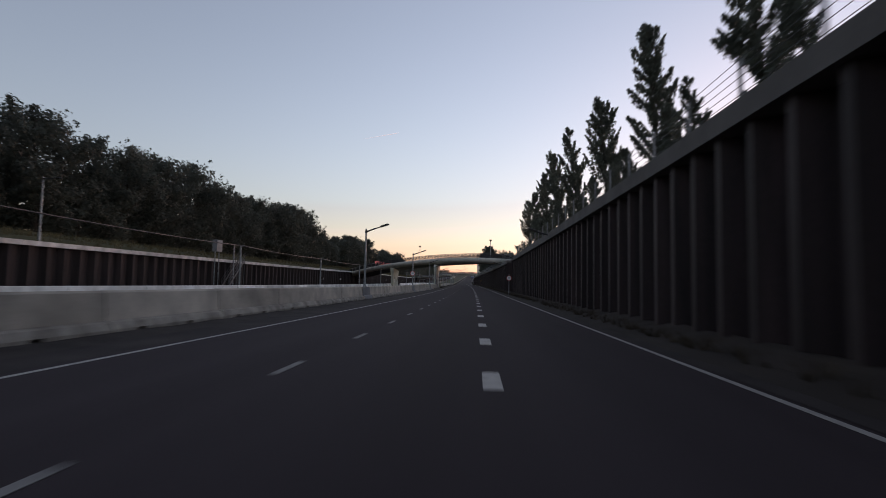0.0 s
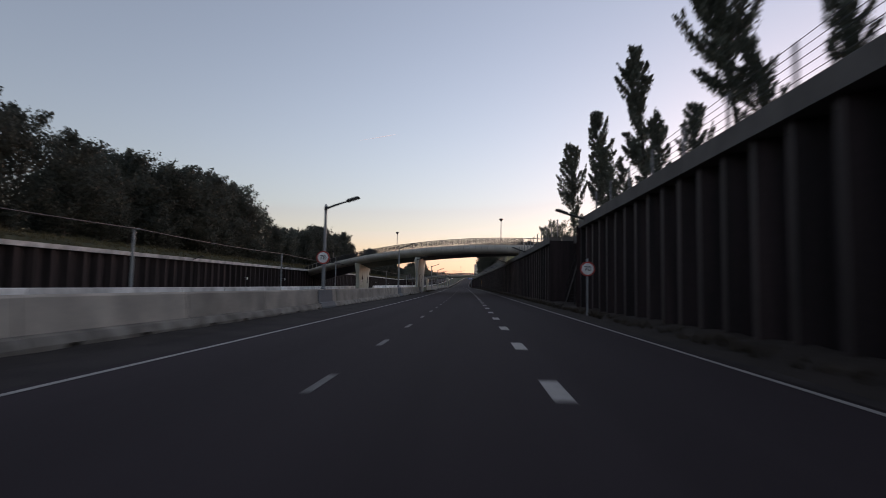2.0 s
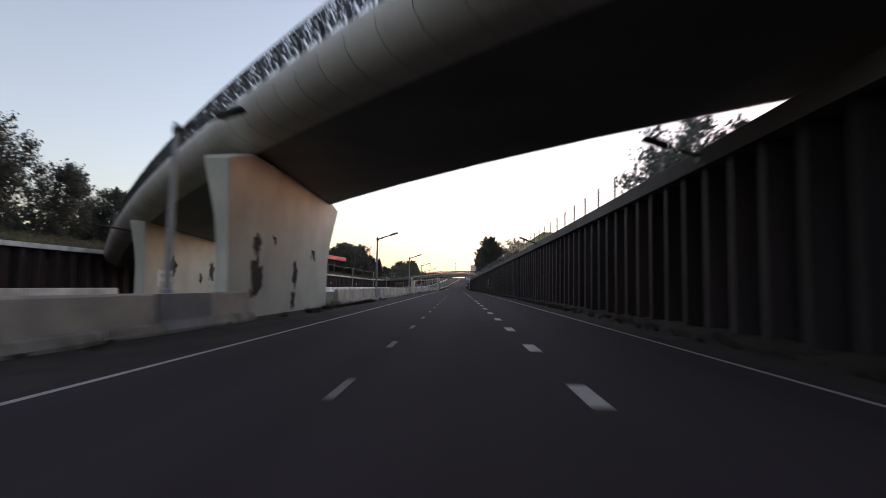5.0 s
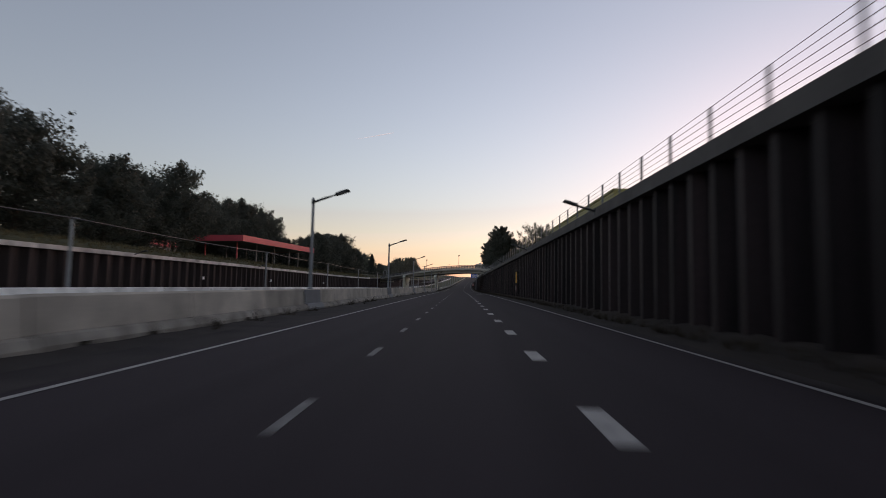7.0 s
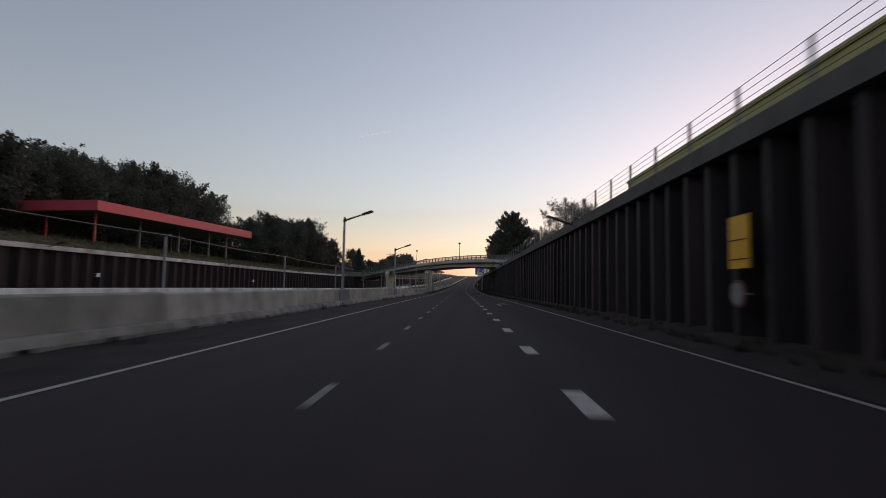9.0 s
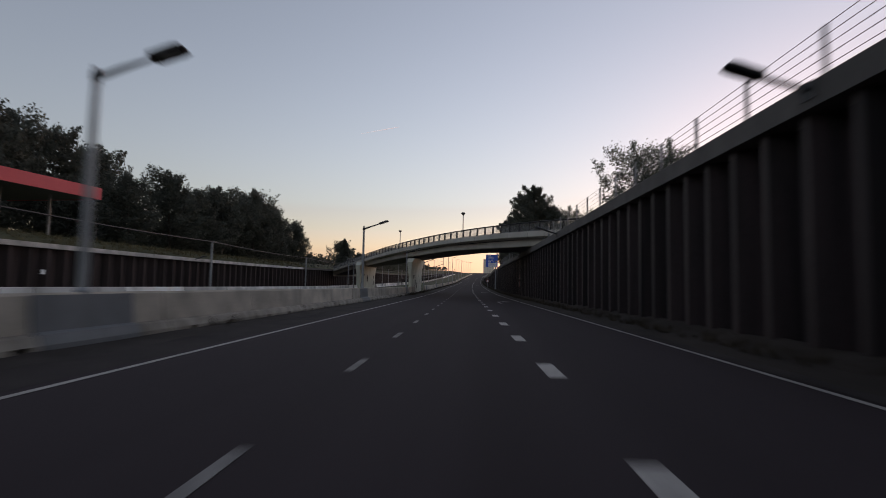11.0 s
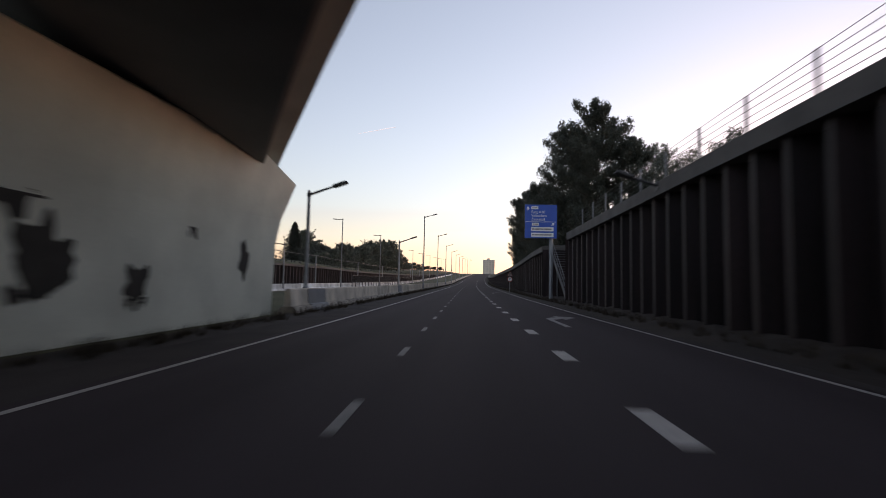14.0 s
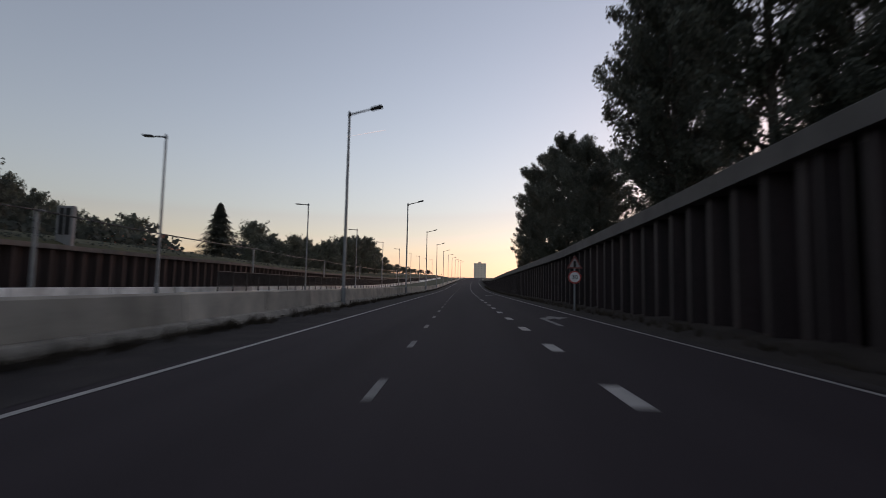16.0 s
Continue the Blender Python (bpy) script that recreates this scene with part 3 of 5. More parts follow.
box_cab = tagged(empty("electrical_cabinet", along(326.4, 7.3, 0.12)), "low grey two-door electrical cabinet under the stair", "cabinet")
bm = bmesh.new()
box(bm, -0.4, 0.4, -0.2, 0.2, 0, 0.92)
box(bm, -0.44, 0.44, -0.23, 0.23, 0.92, 0.97)
bmesh.ops.bevel(bm, geom=bm.edges[:], offset=0.012, segments=1, affect="EDGES")
part("body", bm, PLATE, box_cab)
for x in (-0.2, 0.2):
    bm = bmesh.new()
    box(bm, x - 0.18, x + 0.18, -0.218, -0.204, 0.06, 0.88)
    door = part("door", bm, PLATE, box_cab)
    bm = bmesh.new()
    box(bm, x - 0.14 if x > 0 else x + 0.12, x - 0.12 if x > 0 else x + 0.14, -0.236, -0.219, 0.45, 0.6)
    part("handle", bm, DARK_STEEL, door)


# ---- lamps ----
def lamp_head(bm, x, z, tilt, side=1, length=0.62, wide=0.2):
    """A flat lamp head, thin at the rim, tilted with its arm; x, z: its middle."""
    m = pose(side * x, 0, z, 0, -side * tilt, 0)
    sec = [(-0.5, 0.45, -0.02, 0.03), (-0.38, 0.95, -0.03, 0.06), (0.3, 1.0, -0.03, 0.065), (0.47, 0.9, -0.025, 0.045), (0.5, 0.8, -0.015, 0.02)]
    rings = []
    for u, w, lo, hi in sec:
        p = [(-w, lo), (w, lo), (w, hi * 0.4), (w * 0.72, hi), (-w * 0.72, hi), (-w, hi * 0.4)]
        rings.append([bm.verts.new(m @ Vector((u * length * side, a * wide, b))) for a, b in p])
    for a, b in zip(rings, rings[1:]):
        for k in range(6):
            bm.faces.new((a[k], a[(k + 1) % 6], b[(k + 1) % 6], b[k]))
    bm.faces.new(rings[0])
    bm.faces.new(rings[-1][::-1])
    return m


def lamp(name, height, arm, rise, label, group, side=1):
    """Street lamp: tapered pole with a capped top, slanting arm on a clamp, flat head with a glass; arm: reach to the middle of the head."""
    ob = tagged(empty(name), label, "street lamp", group)
    tilt = math.degrees(math.atan2(rise, arm))
    bm = bmesh.new()
    tube(bm, [(0, 0, 0), (0, 0, 0.9), (0, 0, 0.95), (0, 0, height + 0.14), (0, 0, height + 0.17)], [0.11, 0.11, 0.08, 0.058, 0.04], 12)
    part("pole", bm, STEEL, ob)
    bm = bmesh.new()
    tube(bm, [(0, 0, height - 0.09), (0, 0, height + 0.06)], 0.078, 10)
    part("clamp", bm, DARK_STEEL, ob)
    bm = bmesh.new()
    u = 1 - 0.26 / arm
    tube(bm, [(side * 0.05, 0, height), (side * arm * 0.4, 0, height + rise * 0.4), (side * arm * u, 0, height + rise * u)], [0.052, 0.046, 0.034], 8)
    part("arm", bm, DARK_STEEL, ob)
    bm = bmesh.new()
    m = lamp_head(bm, arm, height + rise, tilt, side)
    head = part("head", bm, DARK_STEEL, ob)
    bm = bmesh.new()
    box(bm, -0.2, 0.24, -0.15, 0.15, -0.038, -0.028, m)
    part("glass", bm, GLASS, head)
    return ob


low = lamp("street_lamp", 4.47, 1.2, 0.4, "grey steel street lamp with slanting arm behind the barrier", "barrier lamps")
low.matrix_world = along(POLES[0], -6.5)
for y in POLES[1:]:
    copy_thing(low, along(y, -6.28 if y not in (109.9, 306.6) else -6.62))
tall = lamp("street_lamp", 9.22, 1.3, 0.34, "tall grey street lamp in the median beside the barrier", "tall lamps")
tall.matrix_world = along(352.5, -6.05)
for k in range(1, 10):
    copy_thing(tall, along(352.5 + 28.4 * k, -6.1))
tall_l = lamp("street_lamp", 9.3, 1.05, 0.05, "tall street lamp along the opposite carriageway", "tall far lamps", side=-1)
tall_l.matrix_world = along(357.0, -17.6)
for k in range(1, 9):
    copy_thing(tall_l, along(357.0 + 25.5 * k, -16.8))
mid_l = lamp("street_lamp", 4.5, 1.15, 0.12, "low street lamp along the opposite carriageway", "low far lamps", side=-1)
mid_l.matrix_world = along(308.8, -18.2)
copy_thing(mid_l, along(336.7, -18.2))


def wall_lamp():
    ob = tagged(empty("wall_lamp"), "dark lamp on a short arm out of the wall cap", "street lamp", "wall lamps")
    bm = bmesh.new()
    tube(bm, [(0.1, 0, 0), (-0.6, 0, 0.2), (-0.75, 0, 0.25)], 0.05, 8)
    box(bm, 0.0, 0.12, -0.12, 0.12, -0.15, 0.15)
    part("arm", bm, DARK_STEEL, ob)
    bm = bmesh.new()
    lamp_head(bm, 0.98, 0.33, 18, -1)
    part("head", bm, DARK_STEEL, ob)
    return ob


wl0 = wall_lamp()
wl0.matrix_world = along(33.8, 5.43, 4.33)
for y in (63.6, 87.9, 111.2, 137.2, 164.4, 187.4, 210.6, 233.0, 256.5, 279.5, 303.2):
    copy_thing(wl0, along(y, 5.43, right_height(y) - 0.16))


# lamps behind the opposite coping
cl = lamp("street_lamp", 5.2, 1.2, 0.05, "slim street lamp behind the opposite wall", "coping lamps")
cl.matrix_world = along(39.3, -33.0, 3.55)
for y in (98.0, 128.5, 160.0, 191.5, 222.6, 253.5, 284.0, 314.3):
    copy_thing(wl0, along(y, -31.35, 3.5, 180))

# escape stair on the opposite wall, with a cabinet on posts
stair(65.3, 69.8, -30.4, 3.6, STAIR_STEEL)
cab = tagged(empty("cabinet", along(63.6, -30.75, 0)), "grey steel cabinet raised on two posts before the wall", "cabinet")
bm = bmesh.new()
box(bm, -0.3, 0.3, -0.7, 0.7, 4.5, 5.95)
bmesh.ops.bevel(bm, geom=bm.edges[:], offset=0.03, segments=1, affect="EDGES")
part("body", bm, PLATE, cab)
for y in (-0.5, 0.5):
    bm = bmesh.new()
    tube(bm, [(0, y, -0.2), (0, y, 4.5)], 0.06, 6)
    part("leg", bm, STEEL, cab)
mast = tagged(empty("post", along(66.6, -30.0, 0)), "plain grey steel post before the opposite wall", "post")
bm = bmesh.new()
tube(bm, [(0, 0, -0.2), (0, 0, 5.5)], 0.08, 8)
part("shaft", bm, STEEL, mast)


for y in (113.0, 129.0, 205.0, 228.0, 262.0):
    bm = bmesh.new()
    box(bm, -0.02, 0.0, -0.22, 0.22, 1.35, 1.7)
    plate = mesh_object("notice_plate", bm, WHITE)
    plate.matrix_world = along(y, -31.1, 0)
    tagged(plate, "small white notice plate fixed to the opposite wall", "sign", "notice plates")
    for z in (1.4, 1.65):
        bm = bmesh.new()
        box(bm, -0.4, -0.02, -0.03, 0.03, z - 0.02, z + 0.02)
        part("bracket", bm, STEEL, plate)

# ---- weeds ----
def tufts(name, label, places, seed, material=None):
    """Ragged tufts of grass blades; places: (y, off, dz, height)."""
    rn = np.random.RandomState(seed)
    verts, faces = [], []
    for y, off, dz, h in places:
        c = np.array(at(y, off, dz))
        for k in range(12):
            a, lean = rn.uniform(0, 6.283), rn.uniform(0.1, 0.75)
            d = np.array((math.cos(a), math.sin(a), 0.0))
            b = c + d * rn.uniform(0, 0.5 * h)
            w = np.array((-d[1], d[0], 0.0)) * rn.uniform(0.008, 0.022)
            t = b + d * lean * h + np.array((0, 0, h * rn.uniform(0.5, 1.1)))
            i = len(verts)
            verts += [tuple(b - w), tuple(b + w), tuple(t)]
            faces.append((i, i + 1, i + 2))
    me = bpy.data.meshes.new(name)
    me.from_pydata(verts, [], faces)
    me.materials.append(material or WEED)
    tagged(new(name, me), label, "weeds", kind="stuff")


rw0 = random.Random(19)
spots = []
for k in range(1500):
    y = rw0.uniform(90, 560)
    dense = 1.0 if y > 276 or 118 < y < 134 else 0.08
    if rw0.random() < dense:
        for j in range(rw0.randint(1, 5)):
            spots.append((y + rw0.uniform(-0.5, 0.5), -5.92 + rw0.uniform(-0.08, 0.4) * rw0.random() ** 0.6, 0.0, rw0.uniform(0.06, 0.34)))
tufts("weeds_barrier", "dry weeds growing along the barrier foot", spots, 4)
spots = [(rw0.uniform(-15, 470), rw0.uniform(4.75, 5.5), 0.06, rw0.uniform(0.06, 0.28)) for k in range(5200)]
slope = []
for k in range(5200):
    y, off = rw0.uniform(-25, 330), rw0.uniform(-37.5, -32.4)
    slope.append((y, off, left_height(y) - 0.3 + float(np.interp(-off, (32.1, 33.6, 36, 40), (0.1, 0.75, 1.25, 1.8))), rw0.uniform(0.2, 0.6)))
tufts("slope_grass", "tall dry grass on the slope above the opposite wall", slope, 6, STRAW)
tufts("weeds_wall", "dry grass tufts along the foot of the sheet piles", spots, 5)


# ---- bridges ----
def deck_frame(x0, y0, m):
    """Plan axes of a straight bridge: along it (towards -x) and across it (away from the viewer)."""
    d = Vector((-1, -m, 0)).normalized()
    n = Vector((d.y, -d.x, 0))
    if n.y < 0:
        n = -n
    return Vector((x0, y0, 0)), d, n


def deck(name, label, origin, d, n, s0, s1, zf, section, bend, cover, bank=lambda s: 0.0):
    """A bridge deck built of fascia panels and one soffit; section: (across, height) points of the cross-section."""
    ob = tagged(empty(name), label, "bridge", kind="structure")

    def p(s, a, z):
        q = origin + d * s + n * a
        return Vector((q.x, q.y + bend * s * s, zf(s) + z + bank(s) * a))
    for lo, hi, mats, nm, seg in cover:
        ss = steps(s0, s1, seg)
        for a, b in zip(ss, ss[1:]):
            bm = bmesh.new()
            gap = 0.008 if nm in ("fascia_panel", "edge_panel") else 0.0
            r0 = [bm.verts.new(p(a + gap, *q)) for q in section[lo:hi + 1]]
            r1 = [bm.verts.new(p(b - gap, *q)) for q in section[lo:hi + 1]]
            for i in range(len(r0) - 1):
                bm.faces.new((r0[i], r0[i + 1], r1[i + 1], r1[i]))
            part(nm, bm, mats, ob, smooth=(nm == "fascia_panel"))
    return ob, p


# bridge with the lattice railing: a round-edged tub
o1, d1, n1 = deck_frame(0.0, 105.5, -0.98)
z1 = lambda s: 6.52 - (0.0015 if s > 5 else 0.0026) * (s - 5) ** 2
SEC1 = [(0.15, 0.0), (0.0, -0.05), (-0.1, -0.33), (-0.05, -0.6), (0.2, -0.88), (0.6, -1.05), (1.1, -1.12), (7.0, -1.1), (7.3, -1.05), (7.65, -0.75), (7.75, -0.35), (7.65, 0.0), (0.15, 0.0)]
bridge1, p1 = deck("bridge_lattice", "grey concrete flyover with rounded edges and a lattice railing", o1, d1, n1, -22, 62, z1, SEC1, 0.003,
                   [(0, 6, BRIDGE_CONCRETE, "fascia_panel", 1.05), (6, 8, SHADE_CONCRETE, "soffit", 2.1), (8, 11, BRIDGE_CONCRETE, "far_edge", 4.2), (11, 12, ASPHALT, "deck_top", 12.5)])


def lattice_panel():
    """A railing panel of crossing, leaf-like bars in a frame."""
    bm = bmesh.new()
    r = random.Random(11)
    L, H = 1.05, 0.77
    for a, b, q in (((0, 0.04), (L, 0.04), 0.02), ((0, H), (L, H), 0.025), ((0.0, 0), (0.0, H), 0.022)):
        tube(bm, [(a[0], 0, a[1]), (b[0], 0, b[1])], q, 5)
    for k in range(120):
        x, z = r.uniform(0.04, L - 0.04), r.uniform(0.1, H - 0.06)
        ang = r.choice((1.0, 1.1, 1.25, 0.9, 0.8, 2.3)) + r.uniform(-0.25, 0.25)
        ln = r.uniform(0.1, 0.21)
        dx, dz = math.cos(ang) * ln / 2, math.sin(ang) * ln / 2
        w = r.uniform(0.014, 0.028)
        px, pz = -math.sin(ang) * w, math.cos(ang) * w
        q = [(x - dx, z - dz), (x + px, z + pz), (x + dx, z + dz), (x - px, z - pz)]
        q = [(min(max(u, 0.03), L - 0.03), min(max(v, 0.04), H)) for u, v in q]
        a = [bm.verts.new((u, -0.015, v)) for u, v in q]
        b = [bm.verts.new((u, 0.015, v)) for u, v in q]
        bm.faces.new(a)
        bm.faces.new(b[::-1])
        for i in range(4):
            bm.faces.new((a[i], b[i], b[(i + 1) % 4], a[(i + 1) % 4]))
    me = bpy.data.meshes.new("lattice_panel")
    bm.to_mesh(me)
    bm.free()
    me.materials.append(DARK_STEEL)
    return me


lat = lattice_panel()


def on_deck(p, s, a, z):
    """A pose on a deck, its x along the deck and tilted with it."""
    e = 0.5
    t = (p(s + e, a, z) - p(s - e, a, z)).normalized()
    up = Vector((0, 0, 1))
    y = up.cross(t).normalized()
    up = t.cross(y)
    m = Matrix((t, y, up)).transposed().to_4x4()
    return Matrix.Translation(p(s, a, z)) @ m


for s in steps(-8.3, 33.7, 1.05)[:-1]:
    for a in (0.12, 7.5):
        share("lattice_panel", lat, bridge1, on_deck(p1, s, a, 0.0))
bm = bmesh.new()
for a in (0.12, 7.5):
    tube(bm, [p1(s, a, 0.8) for s in steps(-8.3, 33.7, 3)], 0.036, 6)
part("top_rail", bm, DARK_STEEL, bridge1, "dark steel handrail")
bm = bmesh.new()
for s0_, s1_ in ((-22, -8.5), (34.2, 62)):
    tube(bm, [p1(s, 0.12, 0.8) for s in steps(s0_, s1_, 2)], 0.04, 6)
    for s in steps(s0_, s1_, 2.0):
        tube(bm, [p1(s, 0.12, 0), p1(s, 0.12, 0.84)], 0.03, 5)
part("end_rail", bm, STEEL, bridge1, "plain grey end railing")
bm = bmesh.new()
box(bm, 0.02, 1.98, -0.05, -0.02, 0.06, 0.82)
sheet = bpy.data.meshes.new("sheet_panel")
bm.to_mesh(sheet)
bm.free()
sheet.materials.append(DARK_STEEL)
for s in steps(34.2, 62, 2.0)[:-1]:
    share("sheet_panel", sheet, bridge1, on_deck(p1, s, 0.12, 0.0))

# bridge with the barred railing: slab edge over a set-back girder
o2, d2, n2 = deck_frame(-4.0, 277.2, -1.82)
z2 = lambda s: 6.80 - (0.0011 if s < 8 else 0.0008) * (s - 8) ** 2 if s < 30 else 6.413 - 0.035 * (s - 30)
SEC2 = [(0.2, 0.0), (0.0, 0.0), (0.0, -0.44), (0.1, -0.5), (0.65, -0.56), (0.72, -1.1), (0.85, -1.16), (4.95, -1.2), (5.05, -1.17), (5.12, -0.58), (5.72, -0.5), (5.8, 0.0), (0.2, 0.0)]
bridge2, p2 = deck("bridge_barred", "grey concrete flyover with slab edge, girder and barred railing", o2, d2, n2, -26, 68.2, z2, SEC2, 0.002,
                   [(0, 3, BRIDGE_CONCRETE, "edge_panel", 3.0), (3, 4, BRIDGE_CONCRETE, "edge_soffit", 6.3), (4, 6, BRIDGE_CONCRETE, "girder", 15.75), (6, 8, SHADE_CONCRETE, "soffit", 6.3),
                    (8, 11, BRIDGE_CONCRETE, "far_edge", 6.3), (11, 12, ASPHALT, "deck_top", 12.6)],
                   bank=lambda s: float(np.interp(s, [-26, -10, -3, 3, 26, 36, 44, 52, 62, 72], [-0.08, -0.07, -0.05, 0, 0, 0.05, 0.105, 0.10, 0.045, 0.0])))
bm = bmesh.new()
v = [(-0.05, 0), (0.08, 0), (-0.02, 0.72), (-0.06, 0.72)]
extrude_outline(bm, v, 0.15, pose(0, -0.2, 0))
rp = bpy.data.meshes.new("rail_post")
bm.to_mesh(rp)
bm.free()
rp.materials.append(DARK_STEEL)
bm = bmesh.new()
for k in range(27):
    x = 0.11 + 0.05 * k
    box(bm, x - 0.004, x + 0.004, -0.097, -0.089, 0.05, 0.68)
for z in (0.05, 0.68):
    box(bm, 0.06, 1.46, -0.11, -0.075, z - 0.015, z + 0.015)
gp = bpy.data.meshes.new("bar_panel")
bm.to_mesh(gp)
bm.free()
gp.materials.append(MESH_GREY)
for s in steps(-24.25, 68, 1.5)[:-1]:
    for a in (0.05, 5.6):
        m = on_deck(p2, s, a, 0.0)
        if a > 1:
            m = m @ Matrix.Diagonal((1, 1, 1.22, 1))
        share("rail_post", rp, bridge2, m)
        share("bar_panel", gp, bridge2, m)
bm = bmesh.new()
for a in (0.05, 5.6):
    tube(bm, [p2(s, a, 0.73 if a < 1 else 0.89) for s in steps(-25.5, 68, 4)], 0.045, 6)
part("top_rail", bm, DARK_STEEL, bridge2, "dark steel handrail")


bm = bmesh.new()
ends = [[bm.verts.new(p2(s, a, z)) for a, z in ((-0.05, -0.01), (-0.05, -1.5), (5.85, -1.5), (5.85, -0.01))] for s in (68.0, 68.7)]
for k in range(4):
    bm.faces.new((ends[0][k], ends[0][(k + 1) % 4], ends[1][(k + 1) % 4], ends[1][k]))
bm.faces.new(ends[0][::-1])
bm.faces.new(ends[1])
part("abutment", bm, BRIDGE_CONCRETE, bridge2, "pale end block on the bank")


# piers: slab walls along the road, flared at the top ends
def pier(name, y0, y1, off, thick, h0, h1, label, flare=0.75, spread=0.75):
    m = along((y0 + y1) / 2, off, 0.0)
    ob = tagged(empty(name, m), label, "bridge pier", kind="structure")
    L = (y1 - y0) / 2
    out = [(-L, -0.3), (L, -0.3), (L, 2.3), (L + flare * 0.3, 3.2), (L + flare * 0.9, h1 - 0.3), (L - 1.6, h1 + 0.06), (-L + 1.0, h0 + 0.5),
           (-L - flare * 0.6, h0), (-L - flare * 0.5, h0 - 0.4), (-L - flare * 0.2, h0 - 1.6), (-L - 0.03, 1.9)]
    bm = bmesh.new()
    # outline runs along y; thickness towards -x
    extrude_outline(bm, out, thick, pose(0, 0, 0, 0, 0, 90))
    for v in bm.verts:
        if v.co.z > 2.4:
            u = min(1.0, (v.co.z - 2.3) / 2.2)
            v.co.x = -thick / 2 + (v.co.x + thick / 2) * (1 + spread * u * u)
    bmesh.ops.bevel(bm, geom=[e for e in bm.edges if e.calc_length() > 0.2], offset=0.05, segments=1, affect="EDGES")
    part("shaft", bm, PIER_CONCRETE, ob)
    return ob


def blotches(ob, spots, x=0.012):
    """Dark ragged graffiti figures on the road face of a pier."""
    r = random.Random(5)
    for y, z, w, h in spots:
        w, h = w * 1.15, h * 1.25
        bm = bmesh.new()
        # a splash with a few limbs, and drops beside it
        n = 36
        limbs = [r.uniform(0, n) for k in range(6)]
        for k in range(4):
            size = 1.0 if k == 0 else r.uniform(0.12, 0.3)
            cx, cz = (y, z) if k == 0 else (y + r.uniform(-0.45, 0.45) * w, z + r.uniform(-0.5, 0.5) * h)
            q = []
            for i in range(n):
                near = min(min(abs(i - m), n - abs(i - m)) for m in limbs)
                rr = (0.36 + 0.26 * math.exp(-(near / 1.6) ** 2) + r.uniform(-0.05, 0.05)) * size
                t = i * 2 * math.pi / n
                q.append(bm.verts.new((x + 0.0012 * k, cx + math.cos(t) * w * rr, cz + math.sin(t) * h * rr)))
            bm.faces.new(q)
        part("graffiti", bm, GRAFFITI, ob, "dark ragged painted figure")


pier1 = pier("pier", 113.2, 124.3, -6.75, 0.34, 4.5, 5.2, "pale concrete bridge pier with dark painted figures", 1.2, 1.2)
blotches(pier1, [(-1.9, 3.15, 0.6, 0.95), (-3.5, 2.37, 0.5, 0.6), (3.0, 2.69, 0.7, 0.9), (-3.5, 1.15, 0.85, 1.2), (0.5, 1.44, 0.6, 0.85), (0.35, 0.48, 0.45, 0.6)])
pier1f = pier("pier", 127.9, 137.2, -18.0, 0.55, 4.4, 4.7, "pale concrete pier beyond the median with painted figures", 0.9)
blotches(pier1f, [(-1.4, 3.6, 0.9, 0.9), (-1.7, 2.0, 0.7, 0.9), (3.4, 1.8, 0.8, 1.0), (0.1, 3.2, 0.5, 0.5), (1.9, 1.3, 0.4, 0.6)])
bm = bmesh.new()
for k, (y, w) in enumerate(((-3.4, 0.8), (-2.4, 0.7))):
    box(bm, 0.014 + 0.002 * k, 0.02 + 0.002 * k, y, y + w * 0.35, 0.8, 1.75)
    box(bm, 0.014 + 0.002 * k, 0.02 + 0.002 * k, y + w * 0.36, y + w, 1.05, 1.3)
    box(bm, 0.014 + 0.002 * k, 0.02 + 0.002 * k, y + w * 0.36, y + w, 1.5, 1.72)
part("graffiti", bm, WHITE, pier1f, "white painted block shapes")
pier2 = pier("pier", 289.7, 303.5, -6.75, 0.34, 3.85, 4.85, "pale concrete flyover pier with dark painted figures", 1.2, 1.9)
blotches(pier2, [(-3.05, 2.7, 0.85, 1.1), (-4.7, 2.25, 0.5, 0.7), (1.75, 2.44, 0.42, 0.62), (-2.5, 1.22, 1.0, 1.15), (4.6, 1.7, 0.6, 0.85), (-0.2, 0.98, 0.6, 0.7)])
pier2f = pier("pier", 312.9, 327.0, -18.0, 0.6, 3.95, 4.6, "pale concrete flyover pier beyond the median", 0.9)
blotches(pier2f, [(-3.7, 2.7, 0.5, 0.9), (-0.6, 1.8, 0.8, 1.1), (1.0, 2.8, 0.4, 0.5), (5.3, 2.3, 0.7, 1.6), (5.4, 0.95, 0.6, 0.9)])


def bridge_lamp():
    ob = tagged(empty("bridge_lamp"), "slim bridge lamp post with a dish-shaped head", "street lamp", "bridge lamps")
    bm = bmesh.new()
    tube(bm, [(0, 0, 0), (0, 0, 3.7)], [0.07, 0.05], 8)
    part("pole", bm, STEEL, ob)
    bm = bmesh.new()
    tube(bm, [(0, 0, 3.6), (0, 0, 3.7), (0, 0, 3.85), (0, 0, 3.97), (0, 0, 4.02)], [0.05, 0.08, 0.24, 0.27, 0.15], 12)
    part("head", bm, DARK_STEEL, ob)
    return ob


bl = bridge_lamp()
bl.matrix_world = Matrix.Translation(p1(0.5, 6.4, 0))
for q in (p1(22.3, 5.2, 0), p1(45, 5.2, 0), p2(10.2, 4.8, 0), p2(30.5, 3.9, 0)):
    copy_thing(bl, Matrix.Translation(q))


